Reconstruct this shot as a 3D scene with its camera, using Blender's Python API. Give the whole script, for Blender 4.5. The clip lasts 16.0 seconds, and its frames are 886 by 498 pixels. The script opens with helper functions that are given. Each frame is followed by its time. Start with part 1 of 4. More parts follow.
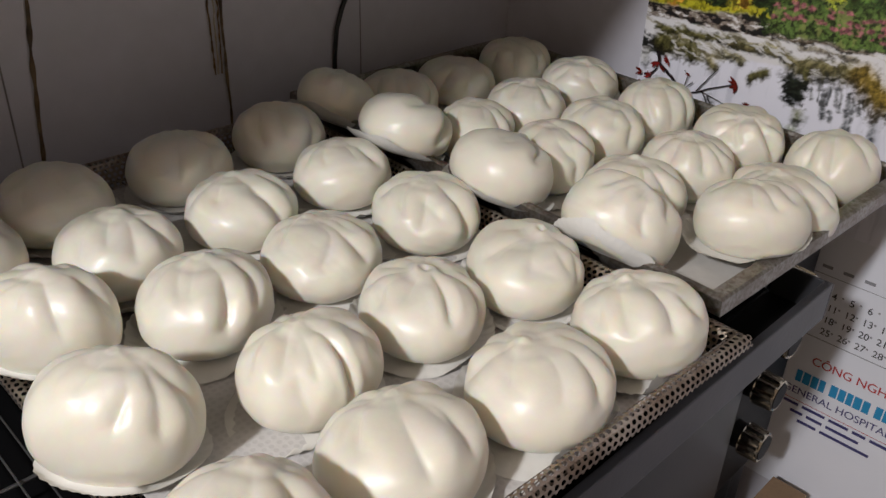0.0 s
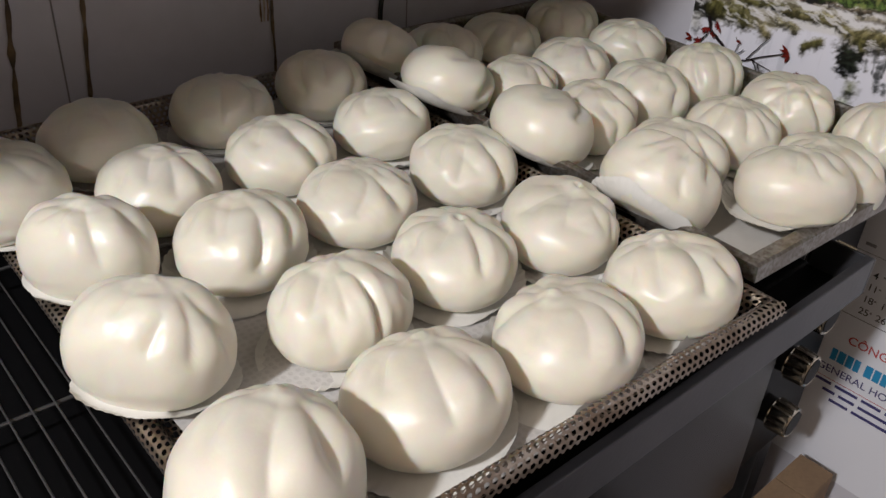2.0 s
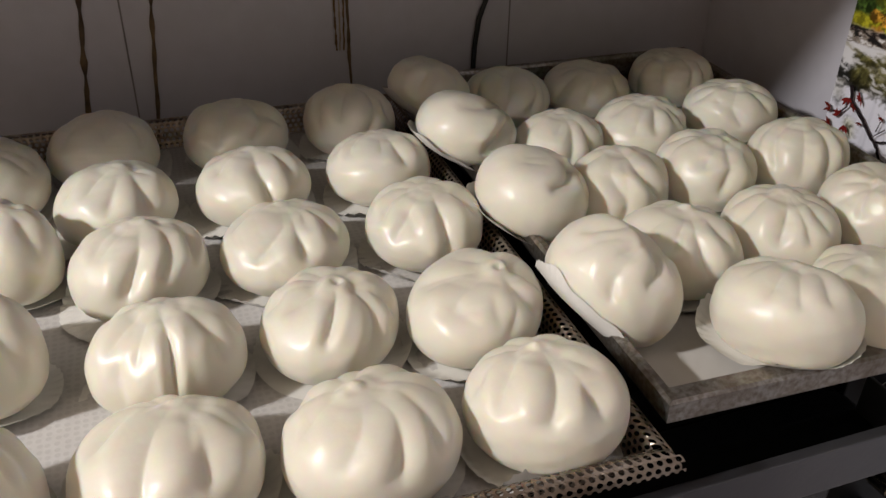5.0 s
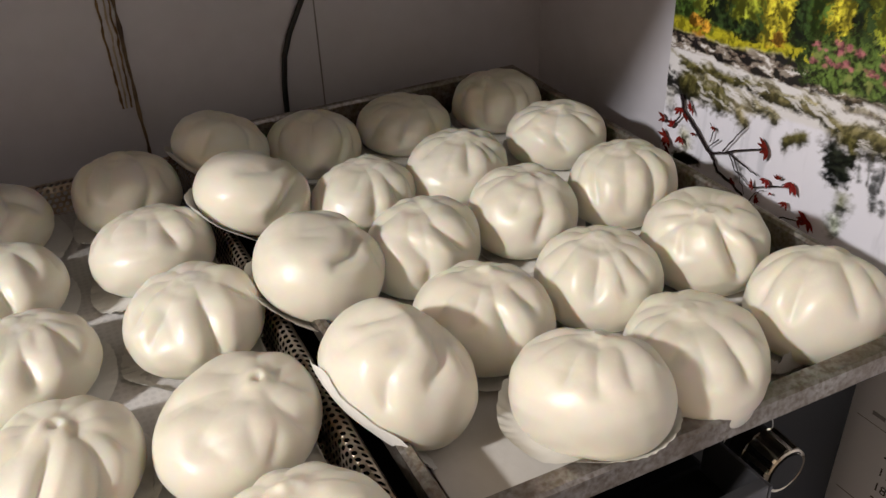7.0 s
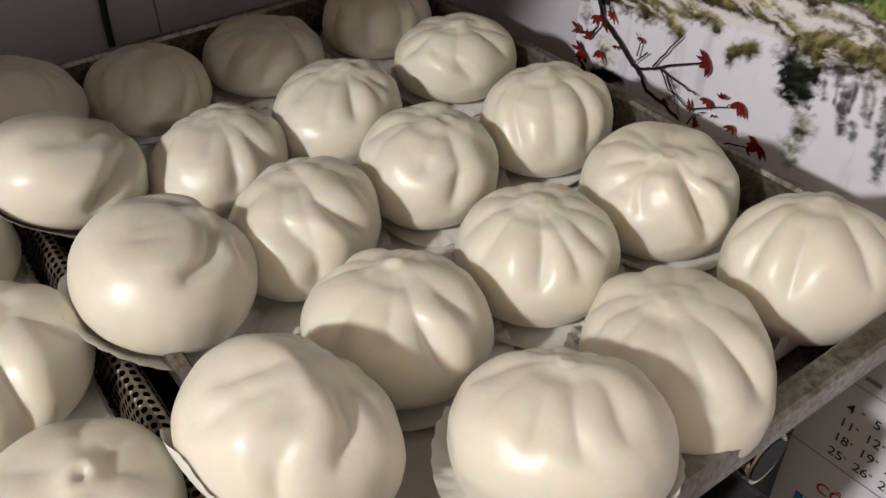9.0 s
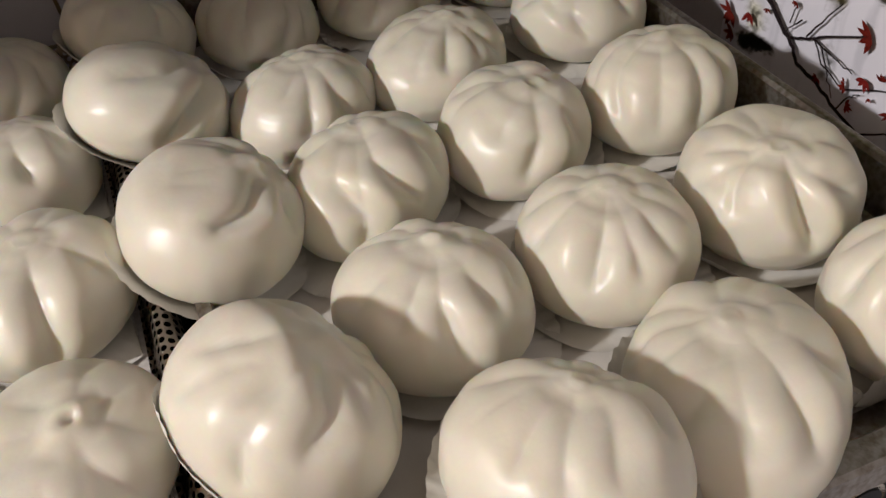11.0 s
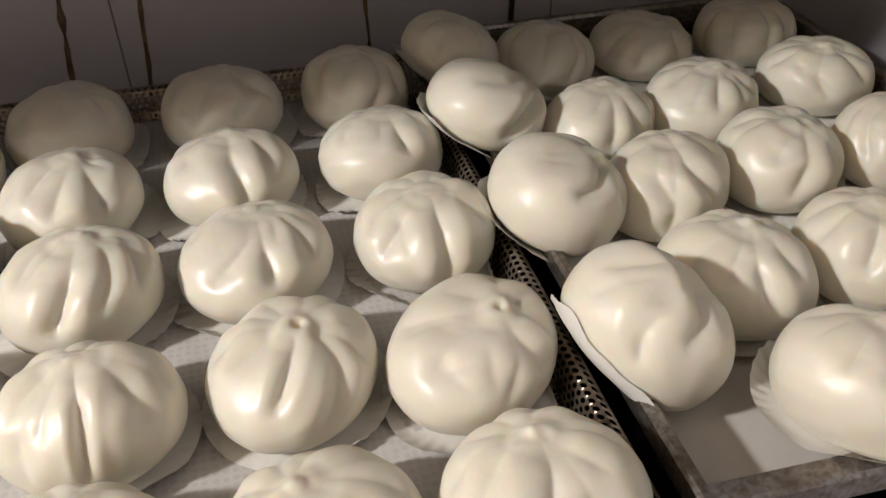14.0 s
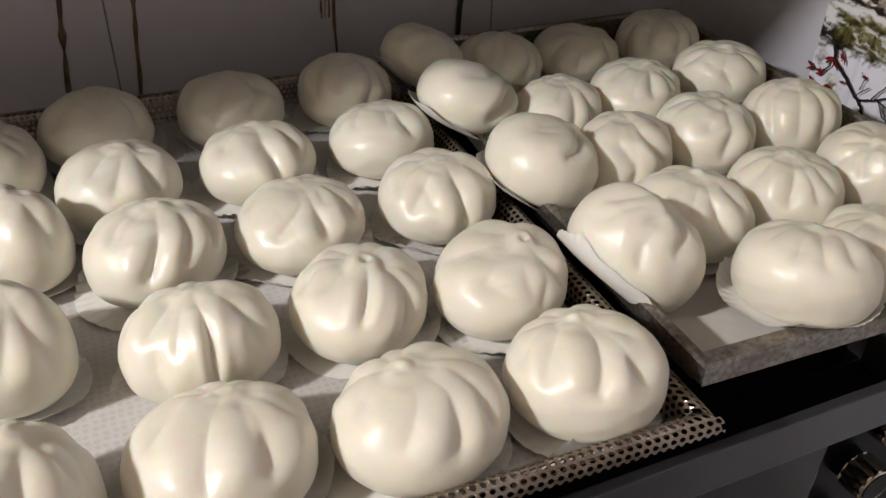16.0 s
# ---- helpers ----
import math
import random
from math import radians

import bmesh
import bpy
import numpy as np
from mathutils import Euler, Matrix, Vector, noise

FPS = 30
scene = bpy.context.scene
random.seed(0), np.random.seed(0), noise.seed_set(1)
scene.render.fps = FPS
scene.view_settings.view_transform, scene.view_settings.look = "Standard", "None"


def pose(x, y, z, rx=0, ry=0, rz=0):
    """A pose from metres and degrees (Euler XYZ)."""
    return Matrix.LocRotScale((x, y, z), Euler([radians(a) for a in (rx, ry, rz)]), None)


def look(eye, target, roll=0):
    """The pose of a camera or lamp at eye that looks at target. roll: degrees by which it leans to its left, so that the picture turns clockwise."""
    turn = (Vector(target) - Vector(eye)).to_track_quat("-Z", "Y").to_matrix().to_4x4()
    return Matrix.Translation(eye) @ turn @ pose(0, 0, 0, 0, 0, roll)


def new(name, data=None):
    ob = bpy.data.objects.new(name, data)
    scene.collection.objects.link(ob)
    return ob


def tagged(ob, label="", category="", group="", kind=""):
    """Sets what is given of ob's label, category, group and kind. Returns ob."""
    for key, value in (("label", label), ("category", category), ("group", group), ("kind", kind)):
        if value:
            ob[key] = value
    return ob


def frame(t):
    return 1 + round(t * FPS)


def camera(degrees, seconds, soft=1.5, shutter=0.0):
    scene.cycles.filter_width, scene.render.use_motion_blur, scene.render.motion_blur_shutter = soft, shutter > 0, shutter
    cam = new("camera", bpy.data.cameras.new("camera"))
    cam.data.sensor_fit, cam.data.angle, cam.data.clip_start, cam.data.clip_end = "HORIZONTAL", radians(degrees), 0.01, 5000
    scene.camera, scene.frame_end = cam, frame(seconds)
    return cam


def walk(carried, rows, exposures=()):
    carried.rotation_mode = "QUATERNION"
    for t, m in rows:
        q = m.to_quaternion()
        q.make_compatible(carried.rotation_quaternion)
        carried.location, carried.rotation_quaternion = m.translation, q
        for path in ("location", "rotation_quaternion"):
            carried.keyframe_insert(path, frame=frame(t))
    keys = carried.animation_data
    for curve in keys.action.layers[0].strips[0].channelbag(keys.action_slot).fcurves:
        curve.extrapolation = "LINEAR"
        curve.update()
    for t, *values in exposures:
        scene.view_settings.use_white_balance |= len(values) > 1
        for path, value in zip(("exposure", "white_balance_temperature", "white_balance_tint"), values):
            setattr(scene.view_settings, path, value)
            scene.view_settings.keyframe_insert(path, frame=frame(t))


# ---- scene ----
ZR = 1.0        # height of the trays' rim above the floor
cam = camera(55.8, 16.0)
# seconds, place relative to the front corner of the steel tray, turn to the left, tilt up, lean
ROWS = [
    (0.0, -0.6086, -0.2607, 0.3871, -45.81, -29.69, 2.23),
    (0.5, -0.6100, -0.2621, 0.3874, -45.51, -29.67, 2.59),
    (1.0, -0.6081, -0.2652, 0.3888, -44.34, -29.85, 3.04),
    (1.5, -0.6109, -0.2675, 0.3786, -43.15, -30.86, 3.84),
    (2.0, -0.6122, -0.2695, 0.3742, -42.97, -31.96, 3.64),
    (2.5, -0.5973, -0.2771, 0.3743, -43.06, -32.36, 3.45),
    (3.0, -0.5500, -0.2876, 0.3759, -38.52, -32.44, 3.14),
    (5.5, -0.2486, -0.3697, 0.3837, -19.42, -30.72, 0.98),
    (6.0, -0.2037, -0.3585, 0.3835, -20.87, -30.15, 0.44),
    (6.5, -0.1606, -0.3445, 0.3843, -22.77, -30.29, -1.11),
    (7.0, -0.1442, -0.3015, 0.3846, -26.34, -31.06, -2.34),
    (7.5, -0.1295, -0.2195, 0.3823, -33.07, -32.37, -1.75),
    (8.0, -0.1409, -0.1688, 0.3660, -37.73, -34.28, -0.96),
    (8.5, -0.1114, -0.1465, 0.3484, -37.96, -36.05, -0.78),
    (11.0, 0.0140, -0.1439, 0.3232, -20.35, -41.18, -4.97),
    (11.5, -0.0195, -0.1664, 0.3470, -18.15, -38.69, -2.88),
    (12.0, -0.0451, -0.1754, 0.3514, -14.50, -37.41, -1.47),
    (12.5, -0.0505, -0.1883, 0.3511, -9.43, -37.38, -0.98),
    (13.0, -0.0575, -0.1988, 0.3494, -6.33, -37.59, -1.28),
    (13.5, -0.1159, -0.2121, 0.3682, -8.90, -37.25, -1.58),
    (14.0, -0.1999, -0.2353, 0.3757, -14.59, -36.81, -1.17),
    (14.5, -0.2667, -0.2703, 0.3793, -19.47, -36.26, -0.81),
    (15.0, -0.3140, -0.3106, 0.3848, -22.64, -35.15, 0.11),
    (15.5, -0.3409, -0.3285, 0.3887, -24.56, -34.08, 1.20),
    (16.0, -0.3567, -0.3338, 0.3901, -24.85, -33.85, 1.67),
]


def ahead(yaw, pitch):
    a, b = radians(yaw), radians(pitch)
    return Vector((-math.sin(a) * math.cos(b), math.cos(a) * math.cos(b), math.sin(b)))


walk(cam, [(t, look((x, y, z + ZR), Vector((x, y, z + ZR)) + ahead(yaw, pitch), roll)) for t, x, y, z, yaw, pitch, roll in ROWS],
     [(0.0, -0.13, 6200, 10), (3.0, -0.06, 6250, 10), (5.5, -0.04, 6520, 10), (7.0, 0.28, 6550, 10), (8.5, 0.2, 6500, 10), (11.0, 0.05, 6620, 12), (13.0, 0.05, 6680, 12), (14.5, 0.03, 6560, 10), (16.0, 0.02, 6420, 10)])

# ---- light ----
world = bpy.data.worlds.new("room_world")
scene.world = world
world.use_nodes = True
world.node_tree.nodes["Background"].inputs[0].default_value = (0.56, 0.5, 0.44, 1)
world.node_tree.nodes["Background"].inputs[1].default_value = 0.085
scene.view_settings.exposure = 0.0

LAMP = Vector((-2.15, -0.293, ZR + 1.35))
ld = bpy.data.lights.new("bulb_light", "POINT")
ld.energy, ld.shadow_soft_size, ld.color = 196.0, 0.07, (1.0, 0.96, 0.94)
bulb_light = new("bulb_light", ld)
bulb_light.location = LAMP


# ---- materials ----
def mat(name, base, rough=0.5, metal=0.0, var=0.0, var_scale=8.0, fine=0.0, fine_scale=120.0, bump=0.0, bump_scale=200.0, sss=0.0, coat=0.0, second=None, spec=0.5):
    """Principled surface with variation at two scales and fine relief."""
    m = bpy.data.materials.new(name)
    m.use_nodes = True
    nt = m.node_tree
    b = nt.nodes["Principled BSDF"]
    b.inputs["Roughness"].default_value = rough
    b.inputs["Metallic"].default_value = metal
    b.inputs["Specular IOR Level"].default_value = spec
    b.inputs["Coat Weight"].default_value = coat
    b.inputs["Coat Roughness"].default_value = 0.33
    if sss:
        b.inputs["Subsurface Weight"].default_value = sss
        b.inputs["Subsurface Radius"].default_value = (1.0, 0.62, 0.32)
        b.inputs["Subsurface Scale"].default_value = 0.009
    tc = nt.nodes.new("ShaderNodeTexCoord")
    col = None
    second = second or tuple(c * 0.55 for c in base)
    rgb = nt.nodes.new("ShaderNodeRGB")
    rgb.outputs[0].default_value = (*base, 1)
    col = rgb.outputs[0]
    for amount, sc, det in ((var, var_scale, 4), (fine, fine_scale, 3)):
        if amount <= 0:
            continue
        n = nt.nodes.new("ShaderNodeTexNoise")
        n.inputs["Scale"].default_value, n.inputs["Detail"].default_value = sc, det
        nt.links.new(tc.outputs["Object"], n.inputs["Vector"])
        rr = nt.nodes.new("ShaderNodeValToRGB")
        rr.color_ramp.elements[0].position, rr.color_ramp.elements[1].position = 0.38, 0.68
        rr.color_ramp.elements[0].color, rr.color_ramp.elements[1].color = (0, 0, 0, 1), (amount, amount, amount, 1)
        nt.links.new(n.outputs[0], rr.inputs[0])
        mx = nt.nodes.new("ShaderNodeMix")
        mx.data_type = "RGBA"
        nt.links.new(rr.outputs[0], mx.inputs[0])
        nt.links.new(col, mx.inputs[6])
        mx.inputs[7].default_value = (*second, 1)
        col = mx.outputs[2]
    nt.links.new(col, b.inputs["Base Color"])
    if bump > 0:
        n = nt.nodes.new("ShaderNodeTexNoise")
        n.inputs["Scale"].default_value, n.inputs["Detail"].default_value = bump_scale, 5
        nt.links.new(tc.outputs["Object"], n.inputs["Vector"])
        bp = nt.nodes.new("ShaderNodeBump")
        bp.inputs["Strength"].default_value, bp.inputs["Distance"].default_value = bump, 0.002
        nt.links.new(n.outputs[0], bp.inputs["Height"])
        nt.links.new(bp.outputs[0], b.inputs["Normal"])
    return m


DOUGH = mat("steamed_dough", (0.785, 0.750, 0.652), 0.40, var=0.35, var_scale=14, second=(0.755, 0.70, 0.52), bump=0.12, bump_scale=110, sss=0.6, coat=0.30)
PAPER = mat("liner_paper", (0.74, 0.73, 0.70), 0.75, var=0.3, var_scale=20, second=(0.6, 0.58, 0.53), bump=0.3, bump_scale=90)
SHEET = mat("parchment_sheet", (0.66, 0.64, 0.61), 0.7, var=0.5, var_scale=9, second=(0.5, 0.47, 0.42), fine=0.2, fine_scale=90, bump=0.3, bump_scale=60)
PUNCHED = mat("parchment_over_holes", (0.60, 0.585, 0.575), 0.7, var=0.5, var_scale=9, second=(0.47, 0.45, 0.42), fine=0.2, fine_scale=90)
_nt = PUNCHED.node_tree
_vo, _tc = _nt.nodes.new("ShaderNodeTexVoronoi"), _nt.nodes.new("ShaderNodeTexCoord")
_vo.voronoi_dimensions, _vo.inputs["Randomness"].default_value, _vo.inputs["Scale"].default_value = "2D", 0.25, 165.0
_rr, _mx, _bp = _nt.nodes.new("ShaderNodeValToRGB"), _nt.nodes.new("ShaderNodeMix"), _nt.nodes.new("ShaderNodeBump")
_rr.color_ramp.elements[0].position, _rr.color_ramp.elements[1].position = 0.22, 0.42
_mx.data_type, _mx.blend_type = "RGBA", "MULTIPLY"
_mx.inputs[0].default_value = 0.10
_bp.inputs["Strength"].default_value, _bp.inputs["Distance"].default_value = 0.16, 0.001
_old = _nt.nodes["Principled BSDF"].inputs["Base Color"].links[0].from_socket
_nt.links.new(_tc.outputs["Object"], _vo.inputs["Vector"])
_nt.links.new(_vo.outputs["Distance"], _rr.inputs[0])
_nt.links.new(_old, _mx.inputs[6])
_nt.links.new(_rr.outputs[0], _mx.inputs[7])
_nt.links.new(_mx.outputs[2], _nt.nodes["Principled BSDF"].inputs["Base Color"])
_nt.links.new(_rr.outputs[0], _bp.inputs["Height"])
_nt.links.new(_bp.outputs[0], _nt.nodes["Principled BSDF"].inputs["Normal"])
ALU = mat("perforated_aluminium", (0.52, 0.46, 0.385), 0.32, 0.9, var=0.75, var_scale=22, second=(0.16, 0.10, 0.06), fine=0.4, fine_scale=110, bump=0.2)
STEEL = mat("tray_steel", (0.38, 0.365, 0.34), 0.38, 0.9, var=0.8, var_scale=26, second=(0.14, 0.105, 0.075), fine=0.75, fine_scale=230, bump=0.25)
BLACK = mat("black_enamel", (0.006, 0.006, 0.007), 0.5, var=0.3, var_scale=12, second=(0.014, 0.013, 0.012), spec=0.15)
# near-black colour that holds the shade of the hollow under the grate
HOLLOW = mat("hollow_black", (0.004, 0.004, 0.0045), 0.8, var=0.2, var_scale=12, spec=0.05)
DARKSTEEL = mat("dark_steel", (0.11, 0.11, 0.12), 0.42, 0.7, var=0.4, var_scale=9, bump=0.1)
DOORGLASS = mat("door_glass", (0.012, 0.013, 0.016), 0.25, 0.0, var=0.3, var_scale=6, spec=0.22)
CHROME = mat("worn_chrome", (0.62, 0.57, 0.48), 0.16, 1.0, var=0.4, var_scale=60, second=(0.25, 0.21, 0.15))
WIRE = mat("grate_wire", (0.09, 0.088, 0.09), 0.5, 0.6, var=0.5, var_scale=30)
WALL = mat("wall_panel", (0.57, 0.56, 0.61), 0.42, var=0.35, var_scale=3, second=(0.40, 0.39, 0.42), fine=0.15, fine_scale=35, bump=0.08, bump_scale=40)
# brown of the unseen walls and ceiling, chosen to warm the light they bounce
BOUNCE = mat("bounce_brown", (0.26, 0.212, 0.160), 0.8, var=0.3, var_scale=3, second=(0.18, 0.15, 0.11))
# floor kept dark so that little light bounces up from it
FLOOR = mat("floor_tile", (0.10, 0.095, 0.09), 0.4, var=0.4, var_scale=6, second=(0.06, 0.056, 0.05))
DIALWHITE = mat("dial_print", (0.62, 0.61, 0.58), 0.5, var=0.3, var_scale=200)
CARDBOARD = mat("brown_cardboard", (0.25, 0.165, 0.095), 0.85, var=0.4, var_scale=12, second=(0.16, 0.10, 0.06), fine=0.3, fine_scale=150, bump=0.2, bump_scale=120)
RUBBER = mat("black_rubber", (0.012, 0.012, 0.013), 0.5, var=0.2)
JOINT = mat("joint_filler", (0.22, 0.21, 0.215), 0.8, var=0.5, var_scale=30)
RUST = mat("rust_stain", (0.20, 0.12, 0.05), 0.8, var=0.8, var_scale=50, second=(0.07, 0.045, 0.025))
STAINED = mat("dried_stain", (0.42, 0.36, 0.27), 0.8, var=0.7, var_scale=60, second=(0.2, 0.14, 0.08))
GRIME = mat("brown_grime", (0.06, 0.040, 0.025), 0.75, var=0.8, var_scale=40, second=(0.22, 0.15, 0.08))


PRINTPAPER = mat("print_paper", (0.74, 0.75, 0.81), 0.28, var=0.15, var_scale=4, second=(0.66, 0.67, 0.70), spec=0.5)


def print_mat(name, colours, scale, stretch=(1, 1, 1), rough=0.25, detail=6.0):
    """Printed picture: a noise in the print's own colours. colours: (position, colour) stops."""
    m = bpy.data.materials.new(name)
    m.use_nodes = True
    nt = m.node_tree
    b = nt.nodes["Principled BSDF"]
    b.inputs["Roughness"].default_value = rough
    tc, mp = nt.nodes.new("ShaderNodeTexCoord"), nt.nodes.new("ShaderNodeMapping")
    mp.inputs["Scale"].default_value = stretch
    n = nt.nodes.new("ShaderNodeTexNoise")
    n.inputs["Scale"].default_value, n.inputs["Detail"].default_value, n.inputs["Roughness"].default_value = scale, detail, 0.68
    rr = nt.nodes.new("ShaderNodeValToRGB")
    el = rr.color_ramp.elements
    el[0].position, el[0].color = colours[0][0], (*colours[0][1], 1)
    el[1].position, el[1].color = colours[-1][0], (*colours[-1][1], 1)
    for p, c in colours[1:-1]:
        e = el.new(p)
        e.color = (*c, 1)
    nt.links.new(tc.outputs["Object"], mp.inputs[0])
    nt.links.new(mp.outputs[0], n.inputs["Vector"])
    nt.links.new(n.outputs[0], rr.inputs[0])
    nt.links.new(rr.outputs[0], b.inputs["Base Color"])
    return m


PICTURE = bpy.data.materials.new("print_picture")
PICTURE.use_nodes = True
_nt = PICTURE.node_tree
_at = _nt.nodes.new("ShaderNodeAttribute")
_at.attribute_name = "ink"
_nt.links.new(_at.outputs["Color"], _nt.nodes["Principled BSDF"].inputs["Base Color"])
_nt.nodes["Principled BSDF"].inputs["Roughness"].default_value = 0.28
BRANCH = mat("print_branch", (0.018, 0.012, 0.014), 0.7, spec=0.15)
REDLEAF = print_mat("print_red", ((0.35, (0.11, 0.010, 0.010)), (0.65, (0.26, 0.026, 0.022))), 300)
REDLEAFDARK = print_mat("print_dark_red", ((0.35, (0.07, 0.010, 0.008)), (0.65, (0.20, 0.022, 0.015))), 300)
INK = mat("black_ink", (0.03, 0.03, 0.035), 0.4)
INKGREY = mat("grey_ink", (0.25, 0.25, 0.27), 0.4)
REDINK = mat("red_ink", (0.42, 0.03, 0.03), 0.35)
NAVYINK = mat("navy_ink", (0.05, 0.045, 0.16), 0.35)
CYANINK = mat("cyan_ink", (0.03, 0.25, 0.48), 0.35)


# ---- building helpers ----
def part(name, bm, material, parent=None, label="", smooth=False):
    me = bpy.data.meshes.new(name)
    bm.to_mesh(me)
    bm.free()
    return finish(name, me, material, parent, label, smooth)


def raw(name, verts, faces, material, parent=None, label="", smooth=False):
    me = bpy.data.meshes.new(name)
    me.from_pydata([tuple(v) for v in verts], [], [tuple(f) for f in faces])
    return finish(name, me, material, parent, label, smooth)


def finish(name, me, material, parent, label, smooth):
    me.materials.append(material)
    if smooth:
        me.polygons.foreach_set("use_smooth", [True] * len(me.polygons))
    me.update()
    ob = new(name, me)
    if parent is not None:
        ob.parent = parent
    return tagged(ob, label) if label else ob


def box(x0, x1, y0, y1, z0, z1, bevel=0.0, segments=2):
    bm = bmesh.new()
    bmesh.ops.create_cube(bm, size=1.0)
    for v in bm.verts:
        v.co = Vector(((x0 + x1) / 2 + v.co.x * (x1 - x0), (y0 + y1) / 2 + v.co.y * (y1 - y0), (z0 + z1) / 2 + v.co.z * (z1 - z0)))
    if bevel:
        bmesh.ops.bevel(bm, geom=bm.edges[:], offset=bevel, segments=segments, affect="EDGES", profile=0.6)
    return bm


def empty(name, x, y, z):
    ob = new(name)
    ob.location = (x, y, z)
    bpy.context.view_layer.update()
    return ob


def tube(points, radius, sides=8):
    """A round bar along points."""
    vs, fs = [], []
    pts = [Vector(p) for p in points]
    for i, p in enumerate(pts):
        d = (pts[min(i + 1, len(pts) - 1)] - pts[max(i - 1, 0)]).normalized()
        u = d.orthogonal().normalized() if i == 0 else (u - d * u.dot(d)).normalized()
        w = d.cross(u)
        rad = radius[i] if isinstance(radius, (list, tuple)) else radius
        for k in range(sides):
            a = 2 * math.pi * k / sides
            vs.append(p + (u * math.cos(a) + w * math.sin(a)) * rad)
    for i in range(len(pts) - 1):
        for k in range(sides):
            a, b = i * sides + k, i * sides + (k + 1) % sides
            fs.append((a, b, b + sides, a + sides))
    fs.append(tuple(range(sides))[::-1])
    fs.append(tuple(range((len(pts) - 1) * sides, len(pts) * sides)))
    return vs, fs


# ---- room ----
XW, YW = 0.525, 0.705        # side wall and back wall
tagged(part("floor", box(-3.6, XW, -2.6, YW, -0.1, 0.0), FLOOR), "dark grey tiled kitchen floor", "floor", kind="structure")
tagged(part("wall_back", box(-3.6, XW + 0.12, YW, YW + 0.12, 0.0, 3.0), WALL), "grey-white panel wall with vertical joints and stains", "wall", kind="structure")
tagged(part("wall_right", box(XW, XW + 0.12, -2.6, YW, 0.0, 3.0), WALL), "white wall carrying a printed calendar", "wall", kind="structure")
# unseen walls and ceiling, added to close the room and bounce warm fill
tagged(part("wall_left", box(-3.72, -3.6, -2.6, YW + 0.12, 0.0, 3.0), BOUNCE), "plain unseen wall, light brown to warm the bounced light", "wall", kind="structure")
tagged(part("wall_front", box(-3.72, XW + 0.12, -2.72, -2.6, 0.0, 3.0), BOUNCE), "plain unseen wall, light brown to warm the bounced light", "wall", kind="structure")
tagged(part("ceiling", box(-3.72, XW + 0.12, -2.72, YW + 0.12, 3.0, 3.1), BOUNCE), "plain unseen ceiling, light brown to warm the bounced light", "ceiling", kind="structure")
# unseen shelf over the trays' back, added to shade the wall and rear row
sb = box(-1.6, XW - 0.003, 0.195, YW - 0.003, ZR + 0.50, ZR + 0.525, 0.002)
# its front edge runs askew to set where the shade ends
for v in sb.verts:
    if v.co.y < 0.3:
        v.co.y += 0.040 * (v.co.x + 0.47)
tagged(part("shade_shelf", sb, DARKSTEEL), "unseen dark shelf added above the trays to shade the rear row", "shelf")



# vertical joints, drips and a cable on the back wall
def ribbon(points, width, x=None, y=None):
    """A thin flat strip along points (across, up) on the back wall (y) or on the side wall (x)."""
    vs, fs = [], []
    for i, (a, z) in enumerate(points):
        p, q = points[max(i - 1, 0)], points[min(i + 1, len(points) - 1)]
        d = Vector((q[0] - p[0], q[1] - p[1])).normalized()
        w = (width[i] if isinstance(width, list) else width) / 2
        for s in (-1, 1):
            u, v = a - d.y * s * w, z + d.x * s * w
            vs.append((u, y, v) if x is None else (x, u, v))
    for i in range(len(points) - 1):
        fs.append((2 * i, 2 * i + 1, 2 * i + 3, 2 * i + 2))
    return vs, fs


def drip(x0, x1, z0, z1, width, seed, wander=0.002):
    n = 60
    pts = [(x0 + (x1 - x0) * k / n + wander * noise.noise(Vector((k * 0.16, seed, 0))), z0 + (z1 - z0) * k / n) for k in range(n + 1)]
    return pts, [max(0.0006, width * (0.75 + 0.7 * noise.noise(Vector((k * 0.45, seed, 7))))) for k in range(n + 1)]


YF = YW - 0.0006
for xj in (-0.95, -0.64, -0.320, 0.188):
    tagged(raw("joint_trim", *ribbon([(xj, 0.3), (xj + 0.001, 1.0), (xj - 0.001, 2.0)], 0.0022, y=YF), JOINT), "thin dark vertical panel joint", "wall joint", kind="structure")
for x0, x1, w, sd, mt in ((-0.362, -0.384, 0.0075, 1, GRIME), (-0.281, -0.302, 0.0065, 2, GRIME), (-0.0615, -0.0605, 0.0035, 3, RUST), (-0.0525, -0.0535, 0.0030, 4, STAINED), (-0.0425, -0.0425, 0.0055, 5, GRIME), (-0.0470, -0.0480, 0.0030, 6, RUST)):
    z1 = ZR + (0.03 if sd in (3, 4, 6) else -0.3)
    pts, ws = drip(x0 + (x0 - x1) * 0.5, x1 + (x1 - x0) * 1.0, ZR + 0.23, z1, w, sd)
    tagged(raw("wall_stain", *ribbon(pts, ws, y=YF - 0.0005 - 0.0002 * sd), mt), "brown drip stain running down the wall panel", "stain", kind="structure")
cb = [(0.30, 0.45), (0.215, 0.20), (0.185, 0.145), (0.168, 0.115), (0.152, 0.085), (0.142, 0.058), (0.137, 0.02), (0.135, -0.03), (0.135, -0.12), (0.14, -0.3)]
cb = [tuple(np.mean([cb[min(i + q, len(cb) - 1)] for q in (0, 1)], axis=0)) if f else cb[i] for i in range(len(cb)) for f in (0, 1)]
